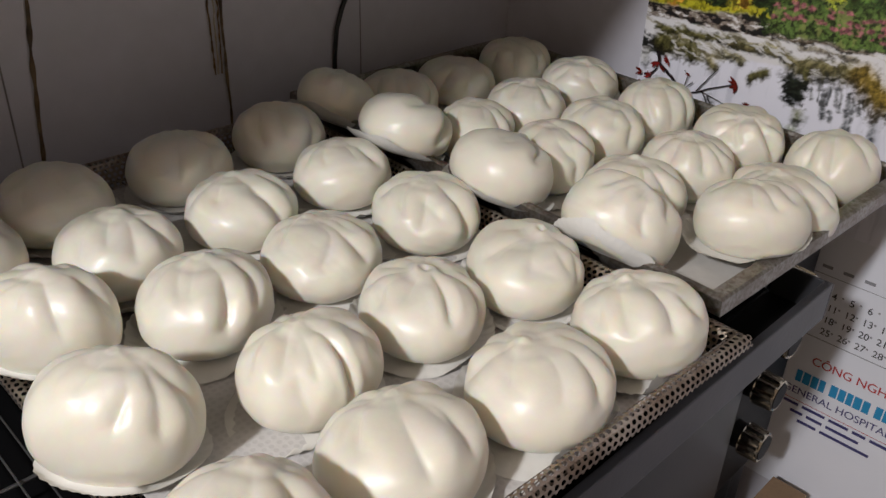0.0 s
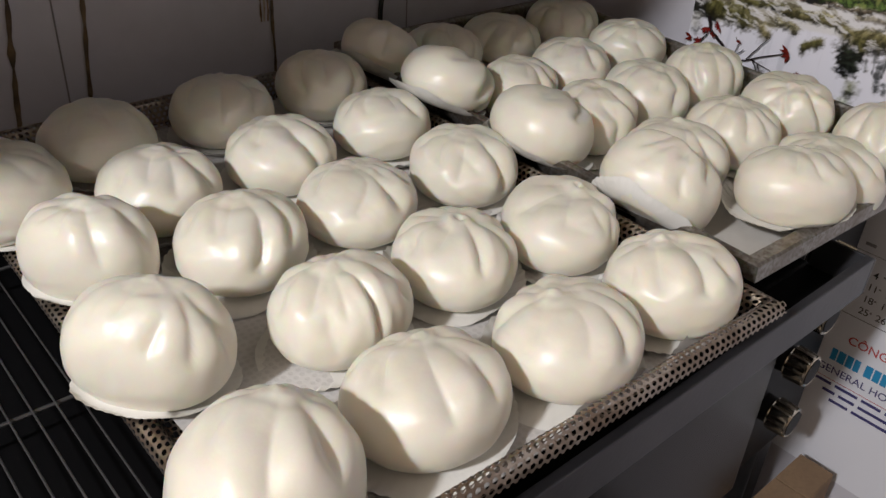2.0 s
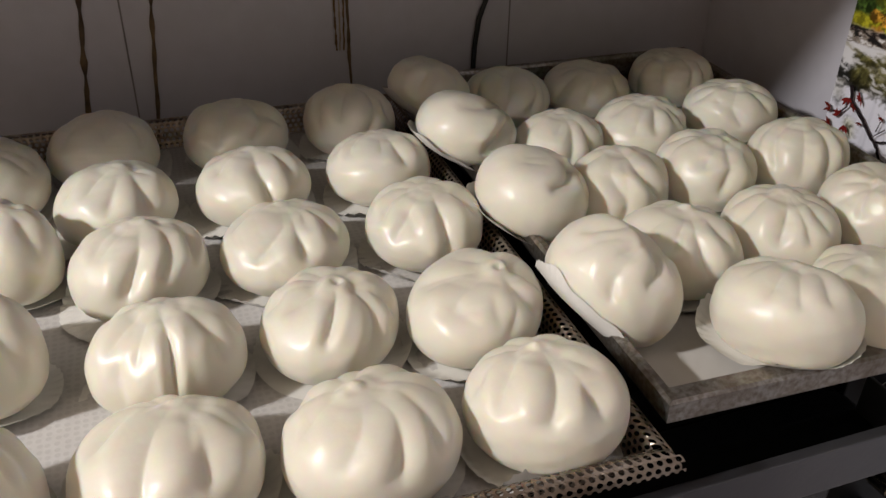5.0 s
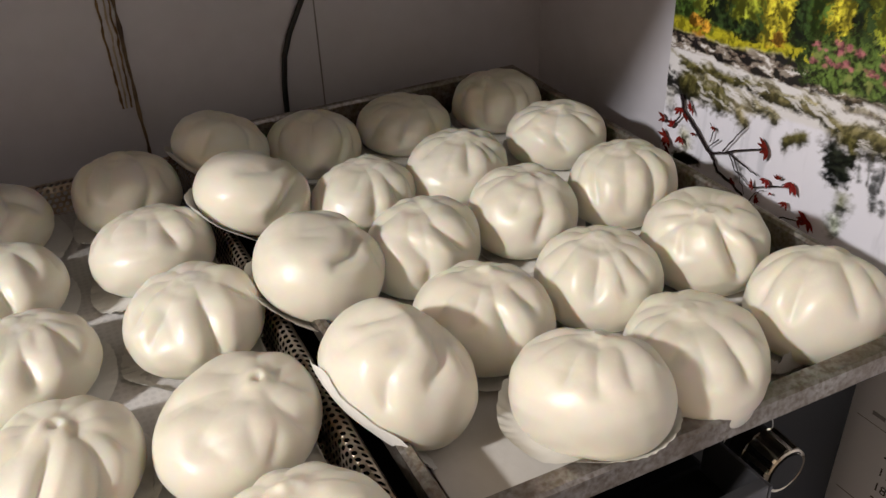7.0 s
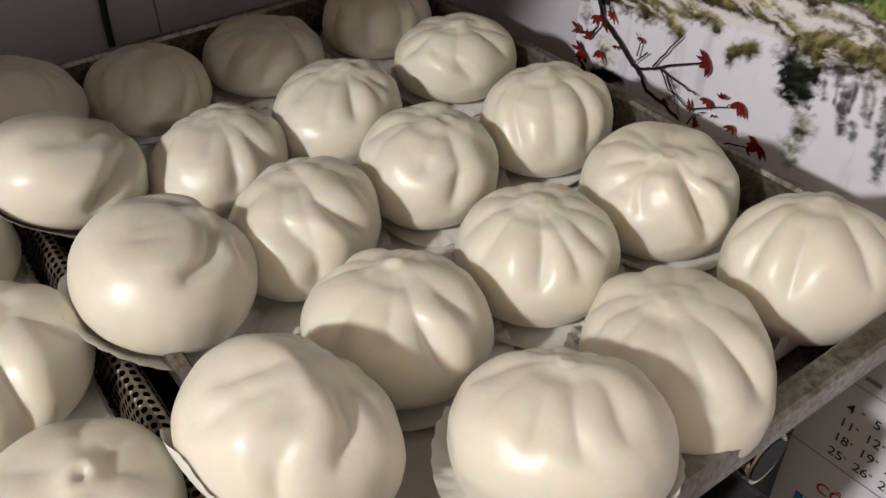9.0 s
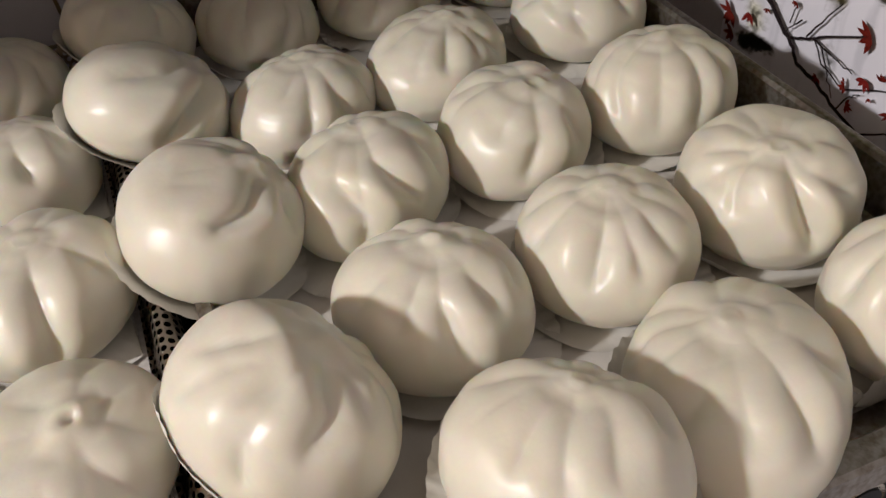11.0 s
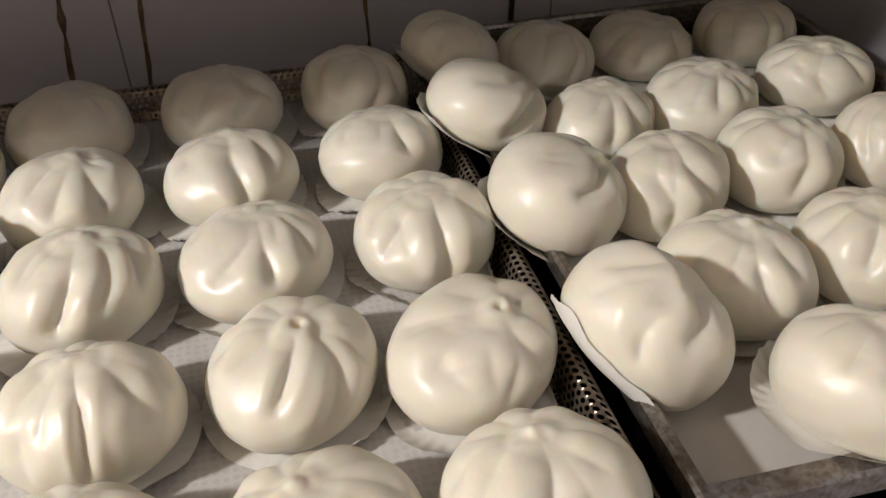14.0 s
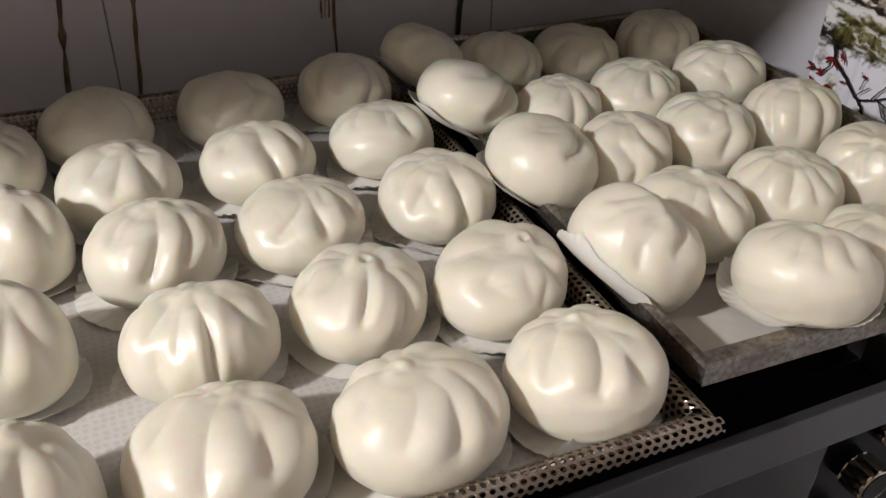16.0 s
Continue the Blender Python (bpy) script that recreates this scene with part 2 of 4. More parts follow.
tagged(raw("power_cable", *tube([(x, YW - 0.004, ZR + z) for x, z in cb], 0.0036, 10), RUBBER, smooth=True), "thick black power cable hanging against the wall", "cable")

# ---- calendar on the side wall ----
XC = XW - 0.004
calendar = empty("wall_calendar", 0, 0, 0)
tagged(calendar, "printed wall calendar with a waterfall picture and dates", "calendar")
part("sheet", box(XC, XC + 0.0035, -0.33, 0.425, ZR - 0.62, ZR + 0.46), PRINTPAPER, calendar)


def flat(name, points, material, step, label="", parent=None):
    """A flat printed shape on the calendar; points are (y, up)."""
    vs = [(XC - 0.0005 * step, y, ZR + z) for y, z in points]
    return raw(name, vs, [tuple(range(len(vs)))], material, parent or calendar, label)


Y0, Y1 = 0.4245, -0.329


def soft(a, b, x):
    t = np.clip((x - a) / (b - a), 0, 1)
    return t * t * (3 - 2 * t)


def vnoise(u, v, seed, octaves=4):
    """Smooth random field between 0 and 1."""
    total, amp, norm = 0.0, 1.0, 0.0
    table = np.random.RandomState(seed).rand(128, 128)
    for _ in range(octaves):
        iu, iv = np.floor(u).astype(int), np.floor(v).astype(int)
        fu, fv = u - iu, v - iv
        fu, fv = fu * fu * (3 - 2 * fu), fv * fv * (3 - 2 * fv)
        a, c = table[iu % 128, iv % 128], table[(iu + 1) % 128, iv % 128]
        d, e = table[iu % 128, (iv + 1) % 128], table[(iu + 1) % 128, (iv + 1) % 128]
        total = total + amp * ((a * (1 - fu) + c * fu) * (1 - fv) + (d * (1 - fu) + e * fu) * fv)
        norm += amp
        u, v, amp = u * 2.03 + 17.1, v * 2.03 + 9.7, amp * 0.55
    return total / norm


def line(y, *pts):
    """Height of a bent line at y; the points run from the picture's far edge."""
    return np.interp(-y, [-p[0] for p in pts], [p[1] for p in pts])


def mixc(c, colour, mask):
    return c * (1 - mask[..., None]) + np.asarray(colour) * mask[..., None]


def print_picture():
    """The printed landscape: a waterfall under mossy ledges, a bank of dark stones, a meadow, trees and a flowering bush."""
    ys = np.concatenate([np.arange(Y0, 0.02, -0.0011), np.linspace(0.019, Y1, 50)])
    zs = np.concatenate([np.linspace(-0.155, -0.101, 8), np.arange(-0.100, 0.20, 0.0011), np.linspace(0.202, 0.459, 26)])
    y, z = np.meshgrid(ys, zs)
    wy = y + 0.006 * (vnoise(y * 60, z * 60, 1) - 0.5)
    wz = z + 0.010 * (vnoise(y * 55, z * 55, 2) - 0.5)
    low = line(wy, (0.43, 0.030), (0.38, 0.026), (0.321, 0.030), (0.271, 0.040), (0.246, 0.046), (0.195, 0.052), (0.166, 0.050), (0.123, 0.054), (0.06, 0.045), (-0.33, 0.03))
    bank_low = line(wy, (0.43, 0.075), (0.34, 0.082), (0.278, 0.081), (0.236, 0.086), (0.193, 0.091), (0.108, 0.094), (-0.33, 0.11))
    bank_top = line(wy, (0.43, 0.098), (0.344, 0.099), (0.268, 0.107), (0.2, 0.110), (0.0, 0.12), (-0.33, 0.14))
    # falling water, pale with faint upright veils
    c = np.ones(y.shape + (3,)) * np.array((0.80, 0.80, 0.88))
    c = mixc(c, (0.52, 0.53, 0.60), 0.55 * soft(0.52, 0.80, vnoise(wy * 75, z * 9, 3)))
    # water and foam running over the ledge
    flow = vnoise(wy * 22 + wz * 30, wz * 130 - wy * 34, 4)
    ledge = soft(-0.003, 0.004, wz - low) * soft(0.002, -0.002, wz - bank_low)
    c = mixc(c, (0.74, 0.73, 0.74), ledge)
    c = mixc(c, (0.40, 0.37, 0.27), ledge * 0.8 * soft(0.50, 0.62, flow))
    c = mixc(c, (0.11, 0.095, 0.045), ledge * 0.85 * soft(0.60, 0.72, flow))
    grain = soft(0.2, 0.8, vnoise(wy * 160, wz * 220 + wy * 60, 5))
    strand = vnoise(wy * 210, wz * 24, 6)

    def stroke(y0, z0, y1, z1, w, colour, dark, hard=0.5, hang=0.0):
        """A rock that lies in the water: pale and mossy above, dark below, frayed by the water on its lower side."""
        nonlocal c
        dy, dz = y1 - y0, z1 - z0
        t = np.clip(((wy - y0) * dy + (wz - z0) * dz) / (dy * dy + dz * dz + 1e-9), 0, 1)
        oy, oz = wy - y0 - t * dy, wz - z0 - t * dz
        oz = np.where(oz < 0, oz / (1 + hang * (0.3 + 1.6 * strand)), oz)
        d = np.hypot(oy * 0.8, oz) / (w * 1.18) + 0.5 * (grain - 0.5)
        m = soft(1.20, hard - 0.15, d)
        k = soft(-0.8, 0.7, oz / w + 1.2 * (strand - 0.5))
        tone = np.asarray(dark) * (1 - k[..., None]) + np.asarray(colour) * k[..., None]
        tone = tone * (0.30 + 1.45 * grain)[..., None]
        c = c * (1 - m[..., None]) + tone * m[..., None]

    olive, pale, deep, black = (0.135, 0.125, 0.040), (0.36, 0.33, 0.20), (0.030, 0.027, 0.012), (0.012, 0.012, 0.011)
    stroke(0.425, 0.040, 0.394, 0.031, 0.012, black, black, 0.7)
    stroke(0.399, 0.060, 0.290, 0.069, 0.0075, olive, deep)
    stroke(0.361, 0.057, 0.330, 0.052, 0.0055, pale, olive)
    stroke(0.391, 0.045, 0.335, 0.037, 0.0105, olive, deep, 0.6, 0.4)
    stroke(0.278, 0.062, 0.198, 0.067, 0.0070, (0.16, 0.14, 0.06), deep, 0.6)
    stroke(0.262, 0.070, 0.215, 0.074, 0.0035, pale, olive)
    stroke(0.310, 0.036, 0.302, 0.026, 0.0085, (0.30, 0.26, 0.13), deep, 0.4, 0.6)
    stroke(0.286, 0.050, 0.262, 0.043, 0.0065, pale, deep, 0.4, 0.6)
    stroke(0.242, 0.024, 0.221, 0.040, 0.0050, olive, deep, 0.5, 1.6)
    stroke(0.190, 0.060, 0.110, 0.067, 0.0110, (0.22, 0.195, 0.085), deep, 0.35, 1.3)
    stroke(0.169, 0.054, 0.164, 0.040, 0.0060, olive, deep, 0.3, 1.0)
    stroke(0.184, 0.082, 0.110, 0.083, 0.0050, (0.30, 0.28, 0.22), (0.12, 0.10, 0.08))
    stroke(0.223, 0.087, 0.100, 0.095, 0.0040, (0.14, 0.11, 0.07), (0.06, 0.05, 0.04), 0.6)
    stroke(0.179, 0.033, 0.176, 0.019, 0.0125, (0.02, 0.024, 0.016), (0.006, 0.008, 0.007), 0.75, 0.3)
    stroke(0.165, -0.005, 0.163, -0.013, 0.0085, (0.20, 0.21, 0.12), (0.05, 0.055, 0.045), 0.2, 0.6)
    stroke(0.168, -0.031, 0.166, -0.040, 0.0085, (0.42, 0.46, 0.36), (0.20, 0.24, 0.18), 0.1, 0.6)
    stroke(0.416, 0.022, 0.416, 0.008, 0.0100, (0.46, 0.45, 0.42), (0.30, 0.30, 0.31), 0.2)
    stroke(0.392, -0.052, 0.367, -0.048, 0.0080, black, black, 0.7)
    stroke(0.385, -0.021, 0.383, -0.034, 0.0100, (0.50, 0.50, 0.36), (0.42, 0.42, 0.34), 0.1)
    stroke(0.300, -0.020, 0.296, -0.036, 0.0070, (0.42, 0.42, 0.44), (0.34, 0.34, 0.37), 0.0, 0.8)
    stroke(0.060, 0.040, 0.010, 0.036, 0.0120, olive, deep, 0.3, 1.0)
    wash = vnoise(wy * 40 + wz * 50, wz * 190 - wy * 60, 21)
    c = mixc(c, (0.74, 0.73, 0.74), 0.75 * soft(0.55, 0.68, wash) * soft(-0.004, 0.006, wz - low) * soft(0.0, -0.004, wz - bank_low))
    # dark gaps between the strands of water
    rt = random.Random(9)
    for k in range(22):
        yy = 0.154 - 0.0078 * k + rt.uniform(-0.002, 0.002)
        ll = rt.uniform(0.008, 0.022)
        stroke(yy, 0.036 + rt.uniform(-0.004, 0.006), yy - 0.003, 0.032 - ll, rt.uniform(0.0012, 0.0030), (0.34, 0.35, 0.37), (0.07, 0.075, 0.08), 0.1, 0.3)
    for yy, lo in ((0.098, -0.030), (0.104, -0.010), (0.066, -0.025), (0.135, -0.004)):
        stroke(yy, 0.030, yy - 0.004, lo, 0.0040, (0.30, 0.31, 0.33), (0.09, 0.095, 0.10), 0.1, 0.3)
    stroke(0.094, 0.066, 0.066, 0.040, 0.0150, (0.30, 0.21, 0.035), (0.08, 0.055, 0.015), 0.4, 1.0)
    stroke(0.124, 0.010, 0.122, -0.006, 0.0030, (0.30, 0.31, 0.33), (0.16, 0.17, 0.18), 0.1)
    # bank of dark stones
    bank = soft(-0.0015, 0.0015, wz - bank_low) * soft(0.002, -0.002, wz - bank_top)
    stones = vnoise(wy * 75, wz * 190, 7)
    c = mixc(c, (0.30, 0.26, 0.22), bank)
    c = mixc(c, (0.14, 0.105, 0.085), bank * soft(0.57, 0.51, stones))
    c = mixc(c, (0.012, 0.011, 0.012), bank * soft(0.50, 0.45, stones))
    c = mixc(c, (0.72, 0.70, 0.70), bank * soft(0.62, 0.67, stones))
    # meadow and trees
    leaf = soft(0.25, 0.75, vnoise(wy * 270, wz * 270, 8))
    clump = vnoise(wy * 85, wz * 75, 10)
    above = soft(-0.002, 0.002, wz - bank_top)
    med = np.array((0.40, 0.37, 0.02)) * (0.40 + 0.95 * leaf)[..., None]
    med = mixc(med, (0.10, 0.13, 0.01), soft(0.60, 0.72, clump) * 0.8)
    med = mixc(med, (0.50, 0.20, 0.03), soft(0.70, 0.80, vnoise(wy * 60, wz * 60, 11)) * 0.7)
    c = c * (1 - above[..., None]) + med * above[..., None]
    wood = soft(0.010, 0.018, wz - bank_top + 0.008 * (clump - 0.5))
    crown = np.array((0.030, 0.060, 0.014)) * (0.25 + 1.9 * leaf * (0.3 + clump))[..., None]
    c = c * (1 - wood[..., None]) + crown * wood[..., None]

    def tree(ty, z0, z1, half, colour, cone):
        """A tree of the far bank, a cone or a round crown, lit in clumps."""
        nonlocal c
        t = np.clip((wz - z0) / (z1 - z0), 0, 1)
        width = half * (1.06 - t) if cone else half * np.sqrt(np.clip(1 - (2 * t - 1) ** 2, 0.02, 1))
        d = np.abs(wy - ty + 0.35 * half * (clump - 0.5)) / width + 0.9 * (leaf - 0.5)
        m = soft(1.15, 0.75, d) * soft(-0.002, 0.003, wz - z0) * soft(0.003, -0.003, wz - z1)
        light = 0.18 + 1.9 * leaf * soft(0.30, 0.62, clump)
        c = c * (1 - m[..., None]) + np.asarray(colour) * light[..., None] * m[..., None]

    green, yellow, lime, dark = (0.075, 0.14, 0.025), (0.52, 0.46, 0.04), (0.30, 0.34, 0.035), (0.022, 0.040, 0.012)
    for ty, z0, z1, half, colour, cone in ((0.425, 0.115, 0.24, 0.026, green, True), (0.395, 0.118, 0.20, 0.016, green, True), (0.372, 0.116, 0.155, 0.020, lime, False), (0.350, 0.118, 0.26, 0.022, dark, True),
                                           (0.318, 0.122, 0.215, 0.030, lime, False), (0.312, 0.108, 0.135, 0.020, dark, False), (0.285, 0.112, 0.30, 0.012, yellow, True), (0.268, 0.118, 0.26, 0.013, yellow, False), (0.250, 0.122, 0.27, 0.011, dark, True),
                                           (0.228, 0.130, 0.20, 0.016, green, False), (0.205, 0.135, 0.18, 0.020, yellow, False), (0.180, 0.140, 0.25, 0.016, dark, True), (0.155, 0.130, 0.20, 0.022, lime, False), (0.120, 0.130, 0.22, 0.020, green, False), (0.080, 0.125, 0.20, 0.025, dark, False)):
        tree(ty, z0, z1, half, colour, cone)
    for ty, tz, half in ((0.388, 0.113, 0.012), (0.372, 0.110, 0.008), (0.274, 0.120, 0.009)):
        tree(ty, tz - 0.006, tz + 0.010, half, (0.52, 0.26, 0.03), False)
    # flowering bush
    d1 = np.hypot((wy - 0.185) / 0.058, (wz - 0.112) / 0.033)
    d2 = np.hypot((wy - 0.10) / 0.070, (wz - 0.116) / 0.036)
    m = soft(1.08, 0.94, np.minimum(d1, d2) + 0.5 * (leaf - 0.5)) * soft(-0.003, 0.002, wz - bank_low - 0.003)
    green = np.array((0.085, 0.14, 0.03)) * (0.10 + 1.6 * leaf)[..., None]
    green = mixc(green, (0.30, 0.34, 0.10), soft(0.58, 0.70, clump) * 0.6)
    c = c * (1 - m[..., None]) + green * m[..., None]
    for k in range(80):
        u = rt.uniform(0, 1)
        by, bz = 0.232 - 0.17 * u, 0.134 + rt.uniform(-0.020, 0.006) - 0.010 * abs(u - 0.35)
        s = rt.uniform(0.002, 0.0048)
        d = np.hypot((y - by) / (s * 1.4), (z - bz) / (s * 0.85)) + 1.0 * (vnoise(y * 420, z * 420, 30 + k % 4, 2) - 0.5)
        shade = rt.uniform(0.75, 1.15)
        c = mixc(c, np.array((0.42, 0.13, 0.17)) * shade * (0.45 + 1.0 * leaf)[..., None], 0.8 * soft(1.1, 0.3, d))
    ny, nz = len(ys), len(zs)
    vs = np.stack([np.full(y.size, XC - 0.0006), y.ravel(), (ZR + z).ravel()], 1)
    i = (np.arange(nz - 1)[:, None] * ny + np.arange(ny - 1)[None]).ravel()
    fs = np.stack([i, i + 1, i + ny + 1, i + ny], 1)
    me = bpy.data.meshes.new("landscape_print")
    me.from_pydata(vs.tolist(), [], fs.tolist())
    ink = me.color_attributes.new("ink", "FLOAT_COLOR", "POINT")
    rgba = np.ones((y.size, 4), dtype=np.float32)
    rgba[:, :3] = np.clip(c.reshape(-1, 3), 0.004, 0.88)
    ink.data.foreach_set("color", rgba.ravel())
    return finish("landscape_print", me, PICTURE, calendar, "printed waterfall and autumn woods", False)


print_picture()
# branch with red leaves in front of the falls
BR = [([(0.392, 0.030), (0.386, 0.012), (0.362, -0.004), (0.345, -0.018), (0.332, -0.026), (0.322, -0.040), (0.296, -0.046), (0.272, -0.058), (0.245, -0.066), (0.215, -0.075)], 0.0034),
      ([(0.335, -0.022), (0.318, -0.016), (0.300, -0.006), (0.268, 0.008), (0.258, 0.013)], 0.0016), ([(0.318, -0.014), (0.302, 0.010), (0.290, 0.026)], 0.0012),
      ([(0.312, -0.012), (0.285, -0.018), (0.265, -0.022)], 0.0013), ([(0.310, -0.010), (0.296, -0.028), (0.270, -0.038), (0.232, -0.020), (0.222, -0.012)], 0.0012),
      ([(0.300, -0.014), (0.288, -0.034), (0.278, -0.050)], 0.001), ([(0.338, -0.010), (0.334, 0.006), (0.342, 0.012)], 0.001), ([(0.410, -0.010), (0.396, -0.006), (0.386, 0.012)], 0.002),
      ([(0.325, -0.002), (0.335, -0.012), (0.342, -0.020)], 0.001), ([(0.272, -0.058), (0.262, -0.040), (0.252, -0.034)], 0.001), ([(0.245, -0.066), (0.222, -0.052), (0.195, -0.046)], 0.0012)]
for k, (pts, w) in enumerate(BR):
    bent = [(u + 0.0022 * noise.noise(Vector((i * 0.9, k, 0))), v + 0.0022 * noise.noise(Vector((k, i * 0.9, 5)))) for i, (u, v) in
            enumerate((p[0] + (q[0] - p[0]) * f / 4, p[1] + (q[1] - p[1]) * f / 4) for p, q in zip(pts, pts[1:]) for f in range(4))]
    pts = bent + [pts[-1]]
    raw("branch", *ribbon([(y, ZR + z) for y, z in pts], [w * 1.6 * (1 - 0.5 * i / len(pts)) for i in range(len(pts))], x=XC - 0.0065 - 0.0001 * k), BRANCH, calendar)


def maple(y, z, s, turn, k):
    """A spray of pointed leaflets that spread like fingers."""
    rl = random.Random(k)
    vs, fs = [], []
    for n, off in enumerate((-62, -24, 14, 55, 96)[:3 + k % 3]):
        a = radians(turn - 95 + off + rl.uniform(-9, 9))
        ln, wd = s * rl.uniform(1.1, 1.7), s * rl.uniform(0.22, 0.32)
        b0 = len(vs)
        for t, w in ((0.0, 0.08), (0.25, 0.75), (0.5, 1.0), (0.75, 0.65), (1.0, 0.0), (0.75, -0.65), (0.5, -1.0), (0.25, -0.75)):
            bend = 0.15 * ln * t * t
            vs.append((XC - 0.0075 - 0.00005 * k - 0.00001 * n, y + ln * t * math.cos(a) - (w * wd + bend) * math.sin(a), ZR + z + ln * t * math.sin(a) + (w * wd + bend) * math.cos(a)))
        fs.append(tuple(range(b0, b0 + 8)))
    raw("red_leaf", vs, fs, (REDLEAF, REDLEAFDARK)[k % 2], calendar)


for k, (y, z, s, a) in enumerate(((0.220, -0.010, 0.0105, 20), (0.257, 0.013, 0.0095, 75), (0.193, -0.040, 0.0095, 10), (0.222, -0.034, 0.007, 50), (0.392, 0.014, 0.008, 0), (0.408, -0.028, 0.010, 30), (0.386, -0.020, 0.0085, 15), (0.402, -0.045, 0.009, 60),
                                  (0.372, 0.020, 0.006, 45), (0.335, 0.010, 0.005, 30), (0.252, -0.020, 0.007, 10), (0.268, -0.034, 0.005, 60), (0.244, -0.032, 0.003, 0), (0.365, -0.008, 0.004, 0), (0.296, -0.040, 0.004, 20), (0.414, -0.006, 0.008, 80), (0.399, -0.012, 0.007, 140), (0.380, 0.004, 0.0045, 200), (0.204, -0.048, 0.006, 300), (0.236, -0.014, 0.005, 170), (0.262, -0.048, 0.005, 250))):
    maple(y, z, s, a, k)
# printed dates and lines under the picture
TURN = Matrix(((0, 0, -1, 0), (-1, 0, 0, 0), (0, 1, 0, 0), (0, 0, 0, 1)))


def words(text, y, z, size, material, name="printed_text"):
    cu = bpy.data.curves.new(name, "FONT")
    cu.body, cu.size, cu.offset = text, size, size * 0.006
    tmp = bpy.data.objects.new(name, cu)
    scene.collection.objects.link(tmp)
    dg = bpy.context.evaluated_depsgraph_get()
    me = bpy.data.meshes.new_from_object(tmp.evaluated_get(dg))
    bpy.data.objects.remove(tmp)
    me.transform(Matrix.Translation((XC - 0.0006, y, ZR + z)) @ TURN)
    me.materials.clear()
    return finish(name, me, material, calendar, "", False)


for row, line in enumerate((("2", "3", "4", "5", "6", "7", "8"), ("9", "10", "11", "12", "13", "14", "15"), ("16", "17", "18", "19", "20", "21", "22"), ("23", "24", "25", "26", "27", "28", ""))):
    for c, tx in enumerate(line):
        if tx and c in (2, 3, 4, 5):
            words(tx, 0.100 - 0.0255 * c + (0.004 if len(tx) == 1 else 0.006) - 0.0025, -0.256 - 0.0205 * row, 0.0155, INK, "date")
            flat("small_mark", [(0.100 - 0.0255 * c - 0.0125 + q[0], -0.250 - 0.0205 * row + q[1]) for q in ((0, 0), (-0.003, 0), (-0.003, 0.003), (0, 0.003))], INKGREY, 1.2)
flat("rule", [(0.09, -0.326), (-0.3, -0.326), (-0.3, -0.3275), (0.09, -0.3275)], INKGREY, 1.2)
flat("rule", [(0.09, -0.222), (-0.3, -0.222), (-0.3, -0.2230), (0.09, -0.2230)], INKGREY, 1.2)
for k in range(5):
    flat("heading_bar", [(0.075 - 0.03 * k, -0.212), (0.060 - 0.03 * k, -0.212), (0.060 - 0.03 * k, -0.207), (0.075 - 0.03 * k, -0.207)], INKGREY, 1.3)
words("CÔNG NGHỆ Y", 0.050, -0.373, 0.0200, REDINK)
words("GENERAL HOSPITAL", 0.080, -0.435, 0.0180, NAVYINK)
# the hospital's name and address as plain bars
y = 0.066
for count in (4, 5, 6, 4):
    for k in range(count):
        w = (0.0100, 0.0088, 0.0110)[(k + count) % 3]
        flat("name_bar", [(y, -0.4125), (y - w, -0.4125), (y - w, -0.3915), (y, -0.3915)], CYANINK, 1.4)
        y -= w + 0.0020
    y -= 0.0060
for z, y, ws in ((-0.456, 0.080, (0.03, 0.036, 0.03, 0.02, 0.03, 0.02)), (-0.470, 0.060, (0.02, 0.025, 0.05)), (-0.484, 0.045, (0.03, 0.075))):
    for w in ws:
        flat("text_bar", [(y, z), (y - w, z), (y - w, z + 0.0052), (y, z + 0.0052)], NAVYINK, 1.4)
        y -= w + 0.006
flat("rule", [(0.10, -0.4455), (-0.25, -0.4455), (-0.25, -0.4465), (0.10, -0.4465)], REDINK, 1.3)


# ---- trays ----
SL = 0.026                    # the trays fall slightly towards the front


def bed(y):
    """Height of the trays' floor at depth y."""
    return ZR - 0.042 + SL * y


def loop_profile(x0, x1, y0, y1, profiles):
    """Sweep a wall profile round a rectangle. profiles: for each side (front, right, back, left) the list of (outward, up)."""
    n = len(profiles[0])
    vs, fs = [], []
    for c in range(4):
        cx, cy = ((x0, y0), (x1, y0), (x1, y1), (x0, y1))[c]
        px = profiles[3] if c in (0, 3) else profiles[1]
        py = profiles[0] if c in (0, 1) else profiles[2]
        sx, sy = (-1 if c in (0, 3) else 1), (-1 if c in (0, 1) else 1)
        for k in range(n):
            y = cy + sy * py[k][0]
            vs.append((cx + sx * px[k][0], y, bed(y) + (px[k][1] + py[k][1]) / 2))
    for c in range(4):
        d = (c + 1) % 4
        for k in range(n - 1):
            fs.append((c * n + k, d * n + k, d * n + k + 1, c * n + k + 1))
    fs.append((0, n, 2 * n, 3 * n))
    return vs, fs


def cut(vs, fs):
    """The given faces as a mesh of their own."""
    used = sorted({i for f in fs for i in f})
    place = {i: n for n, i in enumerate(used)}
    return [vs[i] for i in used], [tuple(place[i] for i in f) for f in fs]


